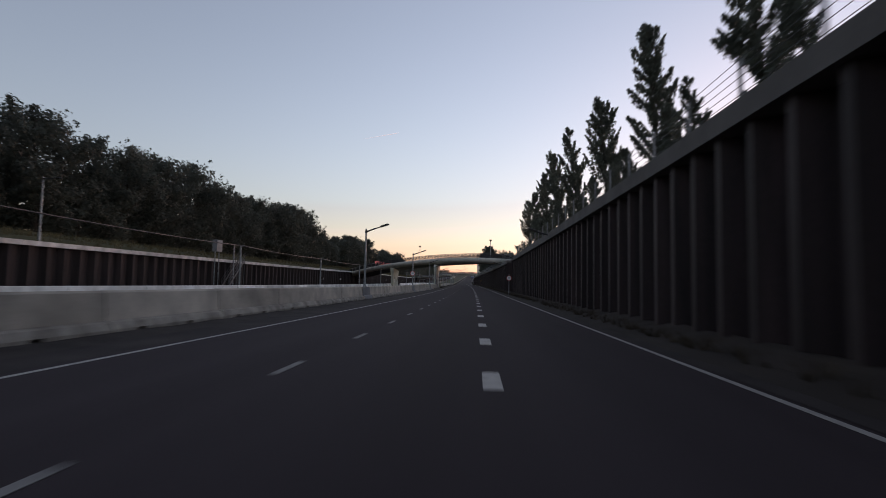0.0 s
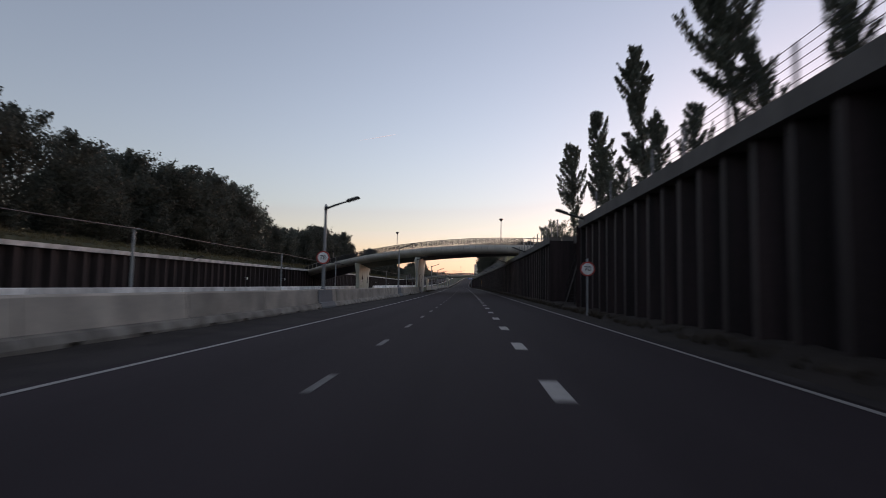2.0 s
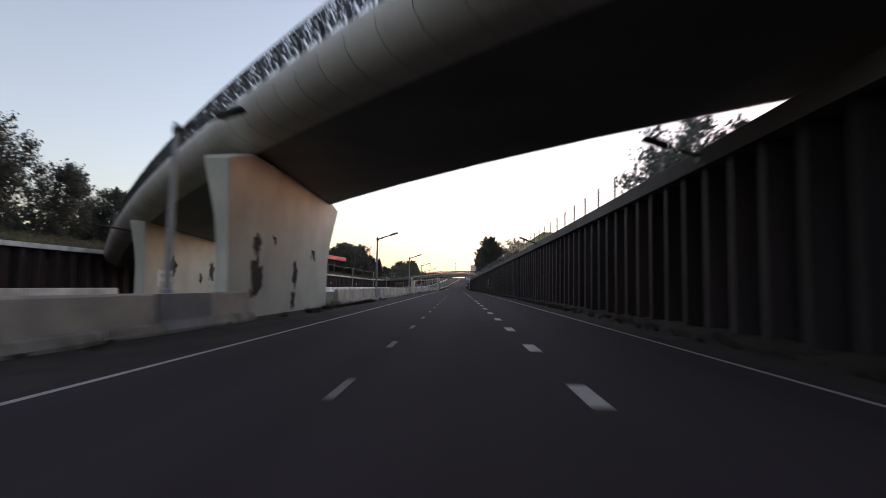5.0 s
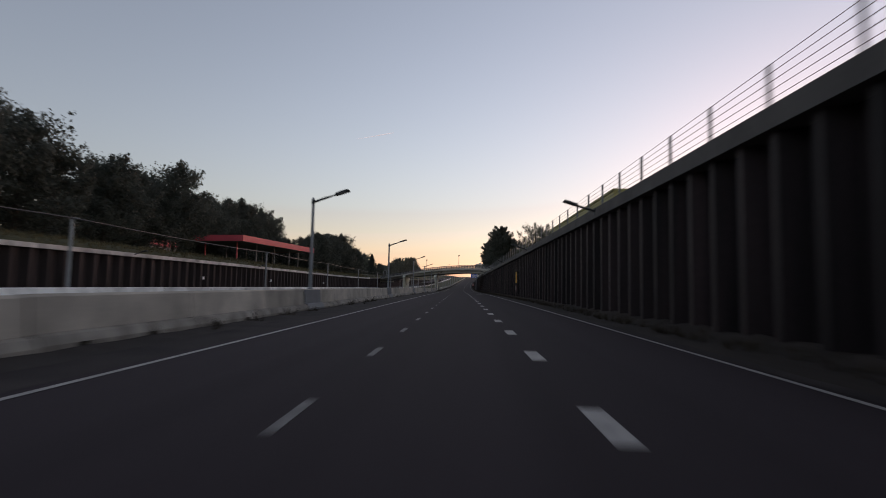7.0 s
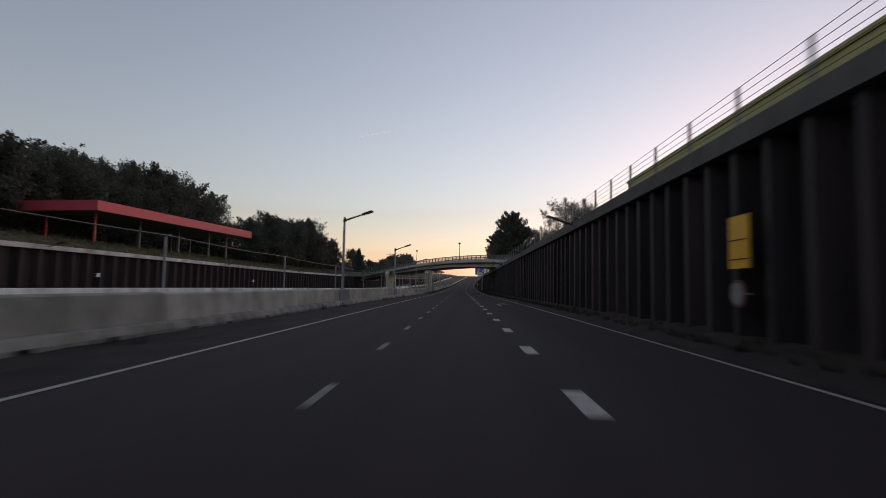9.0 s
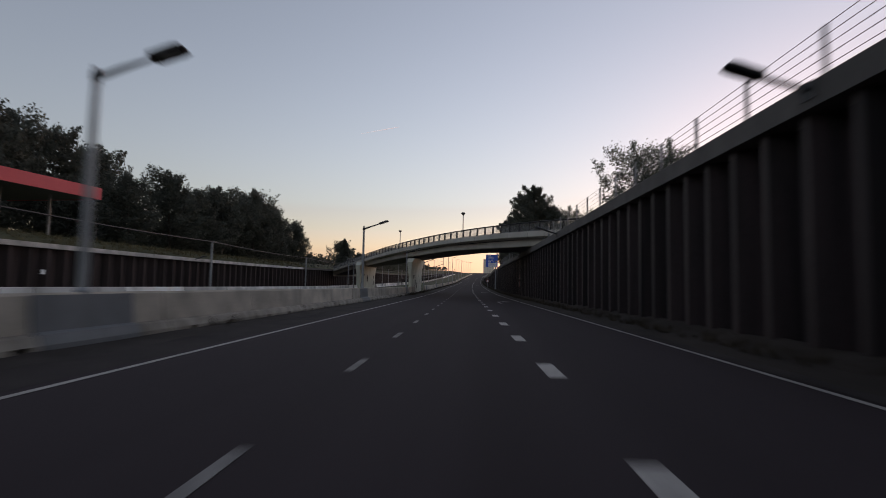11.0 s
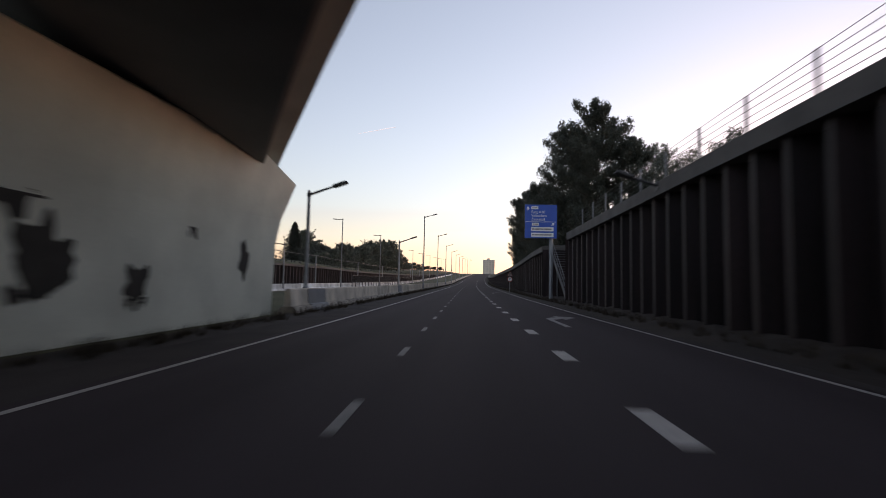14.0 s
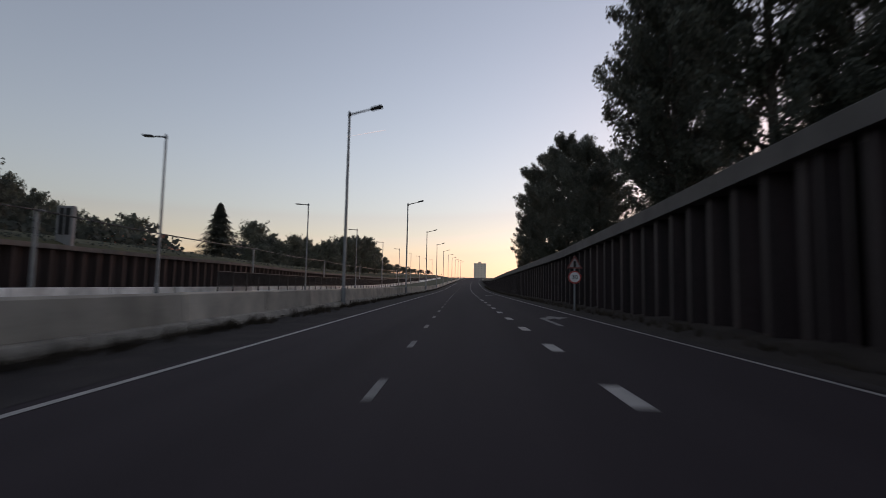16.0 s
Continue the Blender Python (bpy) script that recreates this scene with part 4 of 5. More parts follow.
# ---- signs ----
def disc(bm, r, y0, y1, z, x=0.0, n=28):
    a = [bm.verts.new((x + r * math.cos(2 * math.pi * k / n), y0, z + r * math.sin(2 * math.pi * k / n))) for k in range(n)]
    b = [bm.verts.new((x + r * math.cos(2 * math.pi * k / n), y1, z + r * math.sin(2 * math.pi * k / n))) for k in range(n)]
    bm.faces.new(a)
    bm.faces.new(b[::-1])
    for k in range(n):
        bm.faces.new((a[k], a[(k + 1) % n], b[(k + 1) % n], b[k]))


UP = pose(0, 0, 0, 90, 0, 0)


def round_sign(parent, z, text, r=0.34, x=0.0, rim=SIGN_RED, field=WHITE):
    bm = bmesh.new()
    disc(bm, r, -0.06, -0.03, z, x)
    d = part("sign_disc", bm, rim, parent, "round red-rimmed sign")
    bm = bmesh.new()
    disc(bm, r * 0.8, -0.068, -0.062, z, x)
    part("sign_face", bm, field, d)
    if text:
        lettering("number", text, r * 0.95, pose(x, -0.073, z) @ UP, SIGN_BLACK, d, "CENTER")
    return d


def post(parent, z, r=0.04, x=0.0):
    bm = bmesh.new()
    tube(bm, [(x, 0, -0.1), (x, 0, z)], r, 8)
    part("post", bm, STEEL, parent)


def warning(parent, z, x=0.0, s=0.42, rim=SIGN_RED, field=WHITE):
    for k, (q, mtl, y) in enumerate(((1.0, rim, -0.05), (0.72, field, -0.06))):
        bm = bmesh.new()
        out = [(x - s * q, z - s * 0.58 * q), (x + s * q, z - s * 0.58 * q), (x, z + s * 1.15 * q)]
        extrude_outline(bm, out, 0.012, pose(0, y, 0))
        part("warning_triangle", bm, mtl, parent, "red-rimmed warning triangle" if k == 0 else "white field")
    bm = bmesh.new()
    box(bm, x - 0.06, x + 0.06, -0.068, -0.062, z - 0.15, z + 0.14)
    part("pictogram", bm, SIGN_BLACK, parent)


s70r = tagged(empty("speed_sign", along(60.0, 4.82, 0.1)), "round 70 speed limit sign on a post by the wall", "traffic sign")
round_sign(s70r, 1.79, "70", 0.29)
post(s70r, 2.2)
s70l = tagged(empty("speed_sign", along(61.8, -6.28, 0.0)), "round 70 speed limit sign clamped to a lamp post", "traffic sign")
round_sign(s70l, 2.25, "70", 0.29)
bm = bmesh.new()
for z in (2.1, 2.4):
    box(bm, -0.1, 0.1, -0.04, 0.2, z - 0.02, z + 0.02)
part("bracket", bm, STEEL, s70l)
s30 = tagged(empty("speed_sign", along(352.8, 4.75, 0.1)), "30 speed limit sign under a warning triangle", "traffic sign")
round_sign(s30, 1.5, "30", 0.3)
warning(s30, 2.12, s=0.36, rim=DULL_RED, field=DULL_WHITE)
post(s30, 2.5)
s12 = tagged(empty("speed_sign", along(277.4, 5.36, 0.1, -90)), "speed limit sign under a warning triangle by the wall", "traffic sign")
round_sign(s12, 1.3, "", 0.3, 0.0, DULL_RED, DULL_WHITE)
for k in range(2):
    bm = bmesh.new()
    box(bm, -0.14, 0.14, -0.075, -0.07, 1.2 + 0.13 * k, 1.27 + 0.13 * k)
    part("worn_mark", bm, SIGN_BLACK, s12)
warning(s12, 1.95, s=0.36, rim=DULL_RED, field=DULL_WHITE)
bm = bmesh.new()
for z in (1.2, 1.4, 1.9):
    box(bm, -0.12, 0.12, -0.03, 0.06, z - 0.02, z + 0.02)
part("bracket", bm, STEEL, s12)

ys = tagged(empty("diversion_sign", along(194.1, 5.36, 0.1, -90)), "yellow rectangular diversion board above a round sign", "traffic sign")
bm = bmesh.new()
box(bm, -0.6, 0.12, -0.05, -0.02, 1.46, 2.5)
b = part("board", bm, SIGN_YELLOW, ys, "yellow board")
for z, w in ((2.02, 0.6), (1.64, 0.66)):
    bm = bmesh.new()
    box(bm, -0.56, -0.56 + w, -0.058, -0.052, z - 0.012, z + 0.012)
    part("bar", bm, SIGN_BLACK, b, "dark bar of writing")
round_sign(ys, 0.97, "", 0.27, -0.3, DULL_RED, DULL_WHITE)
bm = bmesh.new()
for z in (0.97, 1.7, 2.3):
    box(bm, -0.5, 0.0, -0.03, 0.06, z - 0.02, z + 0.02)
part("bracket", bm, STEEL, ys)

blue = tagged(empty("direction_sign", along(323.4, 5.33, 0.1)), "large blue motorway direction sign on a steel post", "traffic sign")
post(blue, 6.0, 0.12)
bm = bmesh.new()
box(bm, -1.75, 0.24, -0.24, -0.18, 4.5, 6.62)
board = part("board", bm, SIGN_BLUE, blue, "blue board with white writing")
bm = bmesh.new()
box(bm, -1.70, 0.19, -0.246, -0.242, 5.52, 5.545)
part("divider", bm, WHITE, board)
for z, x, h, w, nm in ((5.07, -1.36, 0.26, 1.4, "white_field"), (4.71, -1.36, 0.26, 1.4, "white_field"), (6.42, -1.36, 0.18, 0.44, "route_field"), (5.38, -1.32, 0.18, 0.44, "route_field")):
    bm = bmesh.new()
    box(bm, x, x + w, -0.248, -0.243, z - h / 2, z + h / 2)
    f = part(nm, bm, WHITE, board)
    q = x + 0.06
    for b in (0.14, 0.3, 0.2, 0.46) if h > 0.25 else (0.08, 0.2):
        bm = bmesh.new()
        box(bm, q, q + b, -0.253, -0.249, z - h * 0.16, z + h * 0.16)
        part("bar", bm, MESH_GREY, f)
        q += b + 0.035
for z, text in ((6.15, "Ring A10"), (5.92, "Volendam"), (5.69, "Zaanstad")):
    lettering("lettering", text, 0.235, pose(-1.36, -0.248, z) @ UP, WHITE, board)
for x, z, rot_ in ((-1.56, 6.38, 0), (0.0, 5.38, -50)):
    bm = bmesh.new()
    out = [(-0.03, -0.12), (0.03, -0.12), (0.03, 0.02), (0.09, -0.04), (0.09, 0.03), (0, 0.12), (-0.09, 0.03), (-0.09, -0.04), (-0.03, 0.02)]
    extrude_outline(bm, out, 0.004, pose(x, -0.248, z, 0, rot_ * -1, 0))
    part("arrow", bm, WHITE, board, "white arrow")


blue.scale = (1.1, 1.1, 1.1)
board.location = (0.07, 0, -0.66)


# ---- trees ----
def leaf_crown(sprays, leaves, leaf, seed, corners):
    """Leaf blades along the sprays; spray: (foot, tip, radius at the foot, radius at the tip, weight). The blades face outwards from their spray."""
    rn = np.random.RandomState(seed)
    foot, tip = np.array([q[0] for q in sprays]), np.array([q[1] for q in sprays])
    ra, rb = np.array([q[2] for q in sprays]), np.array([q[3] for q in sprays])
    w = np.array([q[4] for q in sprays])
    pick = rn.choice(len(sprays), leaves, p=w / w.sum())
    u = rn.random_sample(leaves)[:, None]
    v = rn.normal(size=(leaves, 3))
    v /= np.linalg.norm(v, axis=1)[:, None]
    rad = (ra[pick, None] * (1 - u) + rb[pick, None] * u) * rn.random_sample((leaves, 1)) ** 0.42
    p = foot[pick] * (1 - u) + tip[pick] * u + v * rad
    face = v + 0.3 * rn.normal(size=(leaves, 3))
    face /= np.linalg.norm(face, axis=1)[:, None]
    a = np.cross(face, rn.normal(size=(leaves, 3)))
    a /= np.linalg.norm(a, axis=1)[:, None]
    b = np.cross(face, a)
    size = leaf * rn.uniform(0.6, 1.3, (leaves, 1))
    if corners == 3:
        pts = [p - a * size * 0.5 - b * size * 0.2, p + b * size * 0.5, p + a * size * 0.55 - b * size * 0.15]
    else:
        pts = [p - a * size * 0.5, p + b * size * 0.32, p + a * size * 0.5, p - b * size * 0.32]
    keep = p[:, 2] > 0.1
    verts = np.stack([q[keep] for q in pts], axis=1).reshape(-1, 3)
    faces = np.arange(len(verts)).reshape(-1, corners)
    me = bpy.data.meshes.new("crown")
    me.from_pydata(verts.tolist(), [], faces.tolist())
    return me


def tree_parts(seed, height, width, kind="round", leaves=5200, leaf=0.34, corners=4):
    """Trunk with limbs and a crown of loose leaf blades along the limbs."""
    r = random.Random(seed)
    bm, limbs = bmesh.new(), bmesh.new()
    lean = Vector((r.uniform(-0.05, 0.05), r.uniform(-0.05, 0.05), 0)) * height
    top = {"round": 0.84, "wood": 0.86, "column": 0.97, "bush": 0.84, "poplar": 0.93}[kind]
    trunk = [Vector((0, 0, -0.3)), Vector((0, 0, height * 0.2)) + lean * 0.2, Vector((0, 0, height * 0.5)) + lean * 0.5, Vector((0, 0, height * top)) + lean]
    r0 = height * (0.008 if kind == "column" else 0.014)
    tube(bm, trunk, [r0 * 1.3, r0, r0 * 0.65, r0 * 0.12], 8)
    sprays = []
    low = {"round": 0.22, "wood": 0.03, "column": r.uniform(0.27, 0.35), "bush": 0.08, "poplar": 0.1}[kind]
    count = {"round": 26, "wood": 36, "column": 44, "bush": 20, "poplar": 56}[kind]
    for k in range(count):
        u = low + (top - low) * ((k + r.random()) / count)
        base = trunk[0].lerp(trunk[3], u)
        a = k * 2.4 + r.uniform(-0.5, 0.5)
        out = Vector((math.cos(a), math.sin(a), 0))
        f = (u - low) / (top - low)
        q = max(0.02, r0 * 0.42 * (1.1 - u))
        if kind == "column" and r.random() < 0.16:
            continue
        if kind == "column":
            # limbs that climb steeply out of a bare stem, in the shape of a flame
            prof = min(1.0, 0.5 + 2.4 * f) * (1.02 - f) ** 0.75
            ang = radians(r.uniform(24, 46) * (1 - 0.3 * f))
            length = (width * 0.5 * prof * r.uniform(0.5, 1.12) + 0.12) / math.sin(ang)
            end = base + (out * math.sin(ang) + Vector((0, 0, math.cos(ang)))) * length
            mid = base.lerp(end, 0.5) + out * 0.05 * length
            sprays.append((base.lerp(end, 0.15), mid, 0.2, 0.34, length))
            sprays.append((mid, end, 0.3, 0.06, length * 0.8))
            for m in range(3):
                o = base.lerp(end, 0.35 + 0.2 * m)
                b = a + r.choice((-1, 1)) * r.uniform(0.5, 1.3)
                tip = o + Vector((math.cos(b) * 0.45, math.sin(b) * 0.45, 0.85)) * length * r.uniform(0.2, 0.38)
                tube(limbs, [o, tip], [q * 0.4, q * 0.15], 4, caps=False)
                sprays.append((o, tip, 0.15, 0.04, 0.32 * length))
        elif kind == "poplar":
            prof = min(1.0, 0.55 + 1.6 * f) * math.sqrt(max(0.05, 1.02 - f * f * 0.98))
            reach = width * 0.5 * prof * r.uniform(0.45, 1.0)
            end = base + out * reach + Vector((0, 0, reach * r.uniform(0.45, 0.95)))
            mid = base.lerp(end, 0.5) + Vector((0, 0, -0.08 * reach))
            for m in range(5):
                o = base.lerp(end, 0.35 + 0.16 * m)
                b = a + r.uniform(-1.2, 1.2)
                tip = o + Vector((math.cos(b) * 0.6, math.sin(b) * 0.6, 0.8)) * r.uniform(0.9, 1.9) * (0.6 + 0.4 * prof)
                tube(limbs, [o, tip], [q * 0.35, q * 0.12], 4, caps=False)
                sprays.append((o, tip, 1.1 * r.uniform(0.7, 1.2), 0.6, r.uniform(0.6, 1.2)))
        else:
            lift_k = 0.12 if kind != "wood" else 0.3
            prof = math.sin(math.pi * min(0.98, lift_k + (0.98 - lift_k) * f * 0.95)) ** 0.55
            reach = width * 0.5 * prof * r.uniform(0.45, 1.0)
            end = base + out * reach + Vector((0, 0, reach * r.uniform(0.15, 0.6)))
            mid = base.lerp(end, 0.5) + Vector((0, 0, -0.08 * reach))
            cr = width * (0.165 if kind == "wood" else 0.13) * r.uniform(0.7, 1.2)
            for o, size in ((end, 1.0), (base.lerp(end, 0.5), 0.95)):
                up = Vector((r.uniform(-0.2, 0.2), r.uniform(-0.2, 0.2), 1)) * cr * 0.55
                sprays.append((o - up * 0.4, o + up, cr * size, cr * size * 0.7, 1.0))
            for m in range(2):
                b = a + r.uniform(-0.9, 0.9)
                tip = end + Vector((math.cos(b), math.sin(b), r.uniform(0.3, 1.3))) * cr * 0.95
                sprays.append((end, tip, cr * 0.5, cr * 0.2, 0.16))
        tube(limbs, [base, mid, end], [q, q * 0.6, q * 0.2], 5, caps=False)
    if kind == "column":
        foot = trunk[0].lerp(trunk[3], low + 0.04)
        sprays.append((foot, trunk[0].lerp(trunk[3], 0.75), 0.28, 0.3, height * 0.36))
        sprays.append((trunk[0].lerp(trunk[3], 0.75), trunk[3], 0.3, 0.06, height * 0.16))
    else:
        sprays.append((trunk[0].lerp(trunk[3], 0.9), trunk[3], width * 0.1, width * 0.05, 1.2))
    return bm, limbs, leaf_crown(sprays, leaves, leaf, seed, corners)


def tree(name, seed, height, width, label, group, kind="round", leaves=5200, leaf=0.34, leaf_mat=None, corners=4):
    ob = tagged(empty(name), label, "tree", group)
    bm, limbs, me = tree_parts(seed, height, width, kind, leaves, leaf, corners)
    part("trunk", bm, BARK, ob)
    tagged(part("branchwork", limbs, BARK, ob), kind="stuff")
    me.materials.append(leaf_mat or LEAF)
    c = new("crown", me)
    c.parent = ob
    return ob


def stand(ob, x, y, z, turn, size=1.0, size_z=None):
    m = Matrix.Translation((x, y, z)) @ pose(0, 0, 0, 0, 0, turn)
    t = copy_thing(ob, m)
    t.scale = (size, size, size_z or size)
    return t


KINDS = [tree("broadleaf_tree", 21 + k, 14.0, 9.5, "tall dark broadleaf tree in the roadside wood", "roadside wood", "wood", leaves=14500, leaf=0.33, corners=3) for k in range(4)]
BACK = [tree("broadleaf_tree", 31 + k, 14.0, 9.5, "dark broadleaf tree deeper in the roadside wood", "roadside wood", "wood", leaves=4200, leaf=0.57, corners=3) for k in range(2)]
for k, ob in enumerate(BACK):
    ob.matrix_world = Matrix.Translation(at(-34 - 9 * k, -53, 5.0))
for k, ob in enumerate(KINDS):
    ob.matrix_world = Matrix.Translation(at(-30 - 7 * k, -43, 4.3))
rw = random.Random(77)
# crown tops along the wood, above the carriageway
TOPS = ([-30, 40, 52, 66, 79, 98, 133, 143, 150, 163, 172, 180, 196, 205, 210, 217, 240, 262, 292, 331, 345, 352, 357],
        [17.5, 18, 19.8, 20, 19, 18, 19.3, 18, 14.5, 14.2, 16, 17, 17.2, 16.8, 16.4, 18.0, 16.5, 18.6, 17.2, 19, 18, 15, 11])
y = -24.0
while y < 356:
    top = float(np.interp(y, *TOPS))
    off = -42.5 + rw.uniform(-1.5, 1.5)
    if 219 < y < 284:
        off = -58.0
        top = float(np.interp(y, [219, 241, 247, 256, 264, 273, 284], [20, 22, 23.5, 19.5, 18, 21.5, 23])) - 0.5
    q = at(y, off, 4.9)
    s = (top - 4.9) / 12.4 * (rw.uniform(0.92, 1.1) if 103 < y < 150 else rw.uniform(0.72, 0.95) if 55 < y <= 103 else rw.uniform(0.78, 1.05))
    stand(KINDS[rw.randrange(4)], q.x, q.y, q.z, rw.uniform(0, 360), s * rw.uniform(0.85, 1.12), s)
    if rw.random() < 0.8:
        q = at(y + 2.5, off - 9 + rw.uniform(-2, 2), 4.6)
        s2 = s * rw.uniform(0.85, 1.1)
        stand(BACK[rw.randrange(2)], q.x, q.y, q.z, rw.uniform(0, 360), s2, s2)
    y += rw.uniform(5.4, 8.6)

for y, s in ((262, 1.35), (270, 1.4), (277, 1.5), (284, 1.55), (291, 1.5), (298, 1.5), (306, 1.45)):
    q = at(y, -61, 5.0)
    stand(KINDS[int(y) % 4], q.x, q.y, q.z, y * 7, s * 0.8, s)

for y, off, s in ((346, -55, 1.15), (356, -55, 1.2), (362, -57, 1.38), (370, -58, 1.45), (378, -59.5, 1.48), (386, -60, 0.86), (392, -61, 0.78), (399, -62, 0.56), (408, -66, 0.36), (418, -66, 0.36)):
    q = at(y, off, 5.0)
    stand(KINDS[y % 4], q.x, q.y, q.z, y * 11, s * 0.9, s)

# young trees in a row behind the right wall
YOUNG = [tree("young_tree", 41 + k, 12.0, 3.3, "slender young tree with feathery upright branches", "row behind the wall", "column", 10500, 0.16, LEAF_PALE, corners=3) for k in range(5)]
for k, ob in enumerate(YOUNG):
    ob.matrix_world = Matrix.Translation(at(-14.5 - 10.5 * k, 10, 3.9))
for k, (y, s) in enumerate(((-4, 0.95), (6.6, 0.97), (17.4, 0.98), (27.8, 0.96), (38.2, 0.95), (48.4, 0.97), (58.8, 0.99), (69.7, 1.0), (79.6, 0.93), (90.6, 0.98),
                            (22.6, 0.52), (32.7, 0.48), (42.9, 0.5), (53.1, 0.53), (63.0, 0.5), (72.9, 0.48), (77.1, 0.62),
                            (15.7, 0.6), (26.0, 0.52), (36.5, 0.54), (46.9, 0.5), (57.1, 0.52), (67.7, 0.56))):
    q = at(y, 10.6, 3.9)
    # the row leans a little with the wind
    t = copy_thing(YOUNG[(k * 3) % 5], Matrix.Translation(q) @ pose(0, 0, 0, -6, -4, 0) @ pose(0, 0, 0, 0, 0, 67 * k))
    w = s * (1.2 if s > 0.8 else 1.3)
    t.scale = (w, w, s * 1.07)
BUSH = [tree("shrub", 61 + k, 3.6, 3.6, "loose roadside shrub with thin branches", "shrubs by the wall", "bush", 5200, 0.12, LEAF_PALE) for k in range(2)]
BUSH[0].matrix_world = Matrix.Translation(at(107.8, 11.4, 3.9)) @ Matrix.Diagonal((1.4, 1.4, 1.9, 1))
BUSH[1].matrix_world = Matrix.Translation(at(110.4, 12.6, 3.9)) @ Matrix.Diagonal((1.35, 1.35, 1.6, 1))
for k, (y, off, s) in enumerate(((75.3, 8.0, 0.62), (79.5, 7.9, 0.32), (119.5, 9.6, 1.35), (123, 10.4, 1.45), (127, 11, 1.3))):
    q = at(y, off, 3.9)
    stand(BUSH[k % 2], q.x, q.y, q.z, 50 * k, s * 1.1, s)

# tall trees at the right further on
BIG = [tree("poplar", 71 + k, 24.6, 12.4, "tall dense poplar above the retaining wall", "poplars", "poplar", 33000, 0.3, corners=3) for k in range(2)]
BIG[0].matrix_world = Matrix.Translation(at(357, 16.8, 2.6))
BIG[1].matrix_world = Matrix.Translation(at(367, 15.8, 2.6))
for k, (y, off, s) in enumerate(((372, 17.0, 1.0), (394, 15.2, 0.74), (405, 14.6, 0.9), (416, 13.8, 0.95), (430, 13.8, 0.92),
                                 (380, 13.2, 0.46), (446, 15, 0.7), (465, 15, 0.68), (403, 20, 0.8), (356, 21, 0.8))):
    q = at(y, off, 2.6)
    stand(BIG[k % 2], q.x, q.y, q.z, 80 * k, s, s)
THIN = tree("thin_tree", 91, 18.5, 11.0, "airy tree with sparse twigs behind the wall", "airy trees", "round", 11000, 0.24, LEAF_PALE, corners=3)
THIN.matrix_world = Matrix.Translation(at(291.5, 21.6, 4.0))
for k, (y, off, s) in enumerate(((287.5, 24.5, 0.95), (294, 25.5, 0.9), (286, 29, 0.8), (336.5, 27.4, 0.93), (352, 24.5, 1.1), (363, 27, 1.3), (347, 29.4, 1.1), (348, 36.7, 1.15), (341, 25.0, 0.9), (332, 33, 0.85))):
    q = at(y, off, 4.0)
    stand(THIN, q.x, q.y, q.z, 70 * k, s * (0.86 if y > 325 else 1.0), s * (0.86 if y > 325 else 1.0))

# trees further left beyond the wood, and a conifer
# the far row gets the pale leaves as painted haze
FAR = [tree("broadleaf_tree", 131 + k, 14.0, 9.0, "broadleaf tree in a loose row beyond the cutting", "far row of trees", "wood", leaves=8500, leaf=0.42, leaf_mat=LEAF_PALE, corners=3) for k in range(3)]
for k, ob in enumerate(FAR):
    ob.matrix_world = Matrix.Translation(at(598 + 9 * k, -52, 3.0)) @ Matrix.Diagonal((0.42, 0.42, 0.4, 1))
# how high each crown reaches above the carriageway
FAR_TOPS = ((431, 8.6), (439, 9.4), (447, 10.6), (454, 10.8), (462, 13.4), (472, 13.5), (482, 11.9), (491, 14.2), (501, 12.4), (511, 15.8), (519, 16.9),
            (530, 18.5), (542, 19.0), (554, 17.8), (566, 15.0), (577, 13.3), (586, 11.4), (597, 7.5), (612, 8.0), (630, 8.2), (650, 7.0), (670, 5.9), (700, 6.2), (740, 6.0), (780, 6.2))
for k, (y, top) in enumerate(FAR_TOPS):
    q = at(y, -44 + rw.uniform(-1.0, 1.0), 3.0)
    s = (top - 3.0) / 12.8
    w = s * rw.uniform(0.85, 1.1) if y < 590 else 0.62
    stand(FAR[k % 3], q.x, q.y, q.z, rw.uniform(0, 360), w, s)
    if 415 < y < 590:
        q = at(y + 4, -53 + rw.uniform(-2, 2), 3.0)
        stand(BACK[k % 2], q.x, q.y, q.z, rw.uniform(0, 360), s * 0.95, s * rw.uniform(0.78, 0.98))
q = at(538, -140, 3.0)
stand(FAR[0], q.x, q.y, q.z, 25, 2.1, 1.92)
for k, (y, top) in enumerate(((424, 27.5), (431, 27.0), (437, 24.8), (443, 22.0), (450, 20.3), (457, 18.8), (464, 18.0), (471, 17.4))):
    q = at(y, -100, 3.0)
    stand(FAR[k % 3], q.x, q.y, q.z, 77 * k, 0.95 if k > 3 else 1.2, (top - 3.0) / 12.8)
q = at(492, -68, 3.0)
stand(FAR[1], q.x, q.y, q.z, 40, 1.6, 1.34)
q = at(512, -70, 3.0)
stand(FAR[2], q.x, q.y, q.z, 140, 1.2, 1.05)
# a pale cabinet with two dark panels on the opposite bank
bank = tagged(empty("notice_cabinet", along(370, -33.2, left_height(370) + 0.1)), "pale upright cabinet with two dark panels on the bank", "cabinet")
bm = bmesh.new()
box(bm, -0.7, 0.7, -0.2, 0.2, -0.3, 3.3)
bmesh.ops.bevel(bm, geom=bm.edges[:], offset=0.03, segments=1, affect="EDGES")
part("body", bm, MESH_GREY, bank)
for x in (-0.27, 0.27):
    bm = bmesh.new()
    box(bm, x - 0.2, x + 0.2, -0.225, -0.203, 0.9, 3.12)
    part("panel", bm, SIGN_BLACK, bank, "dark upright panel")

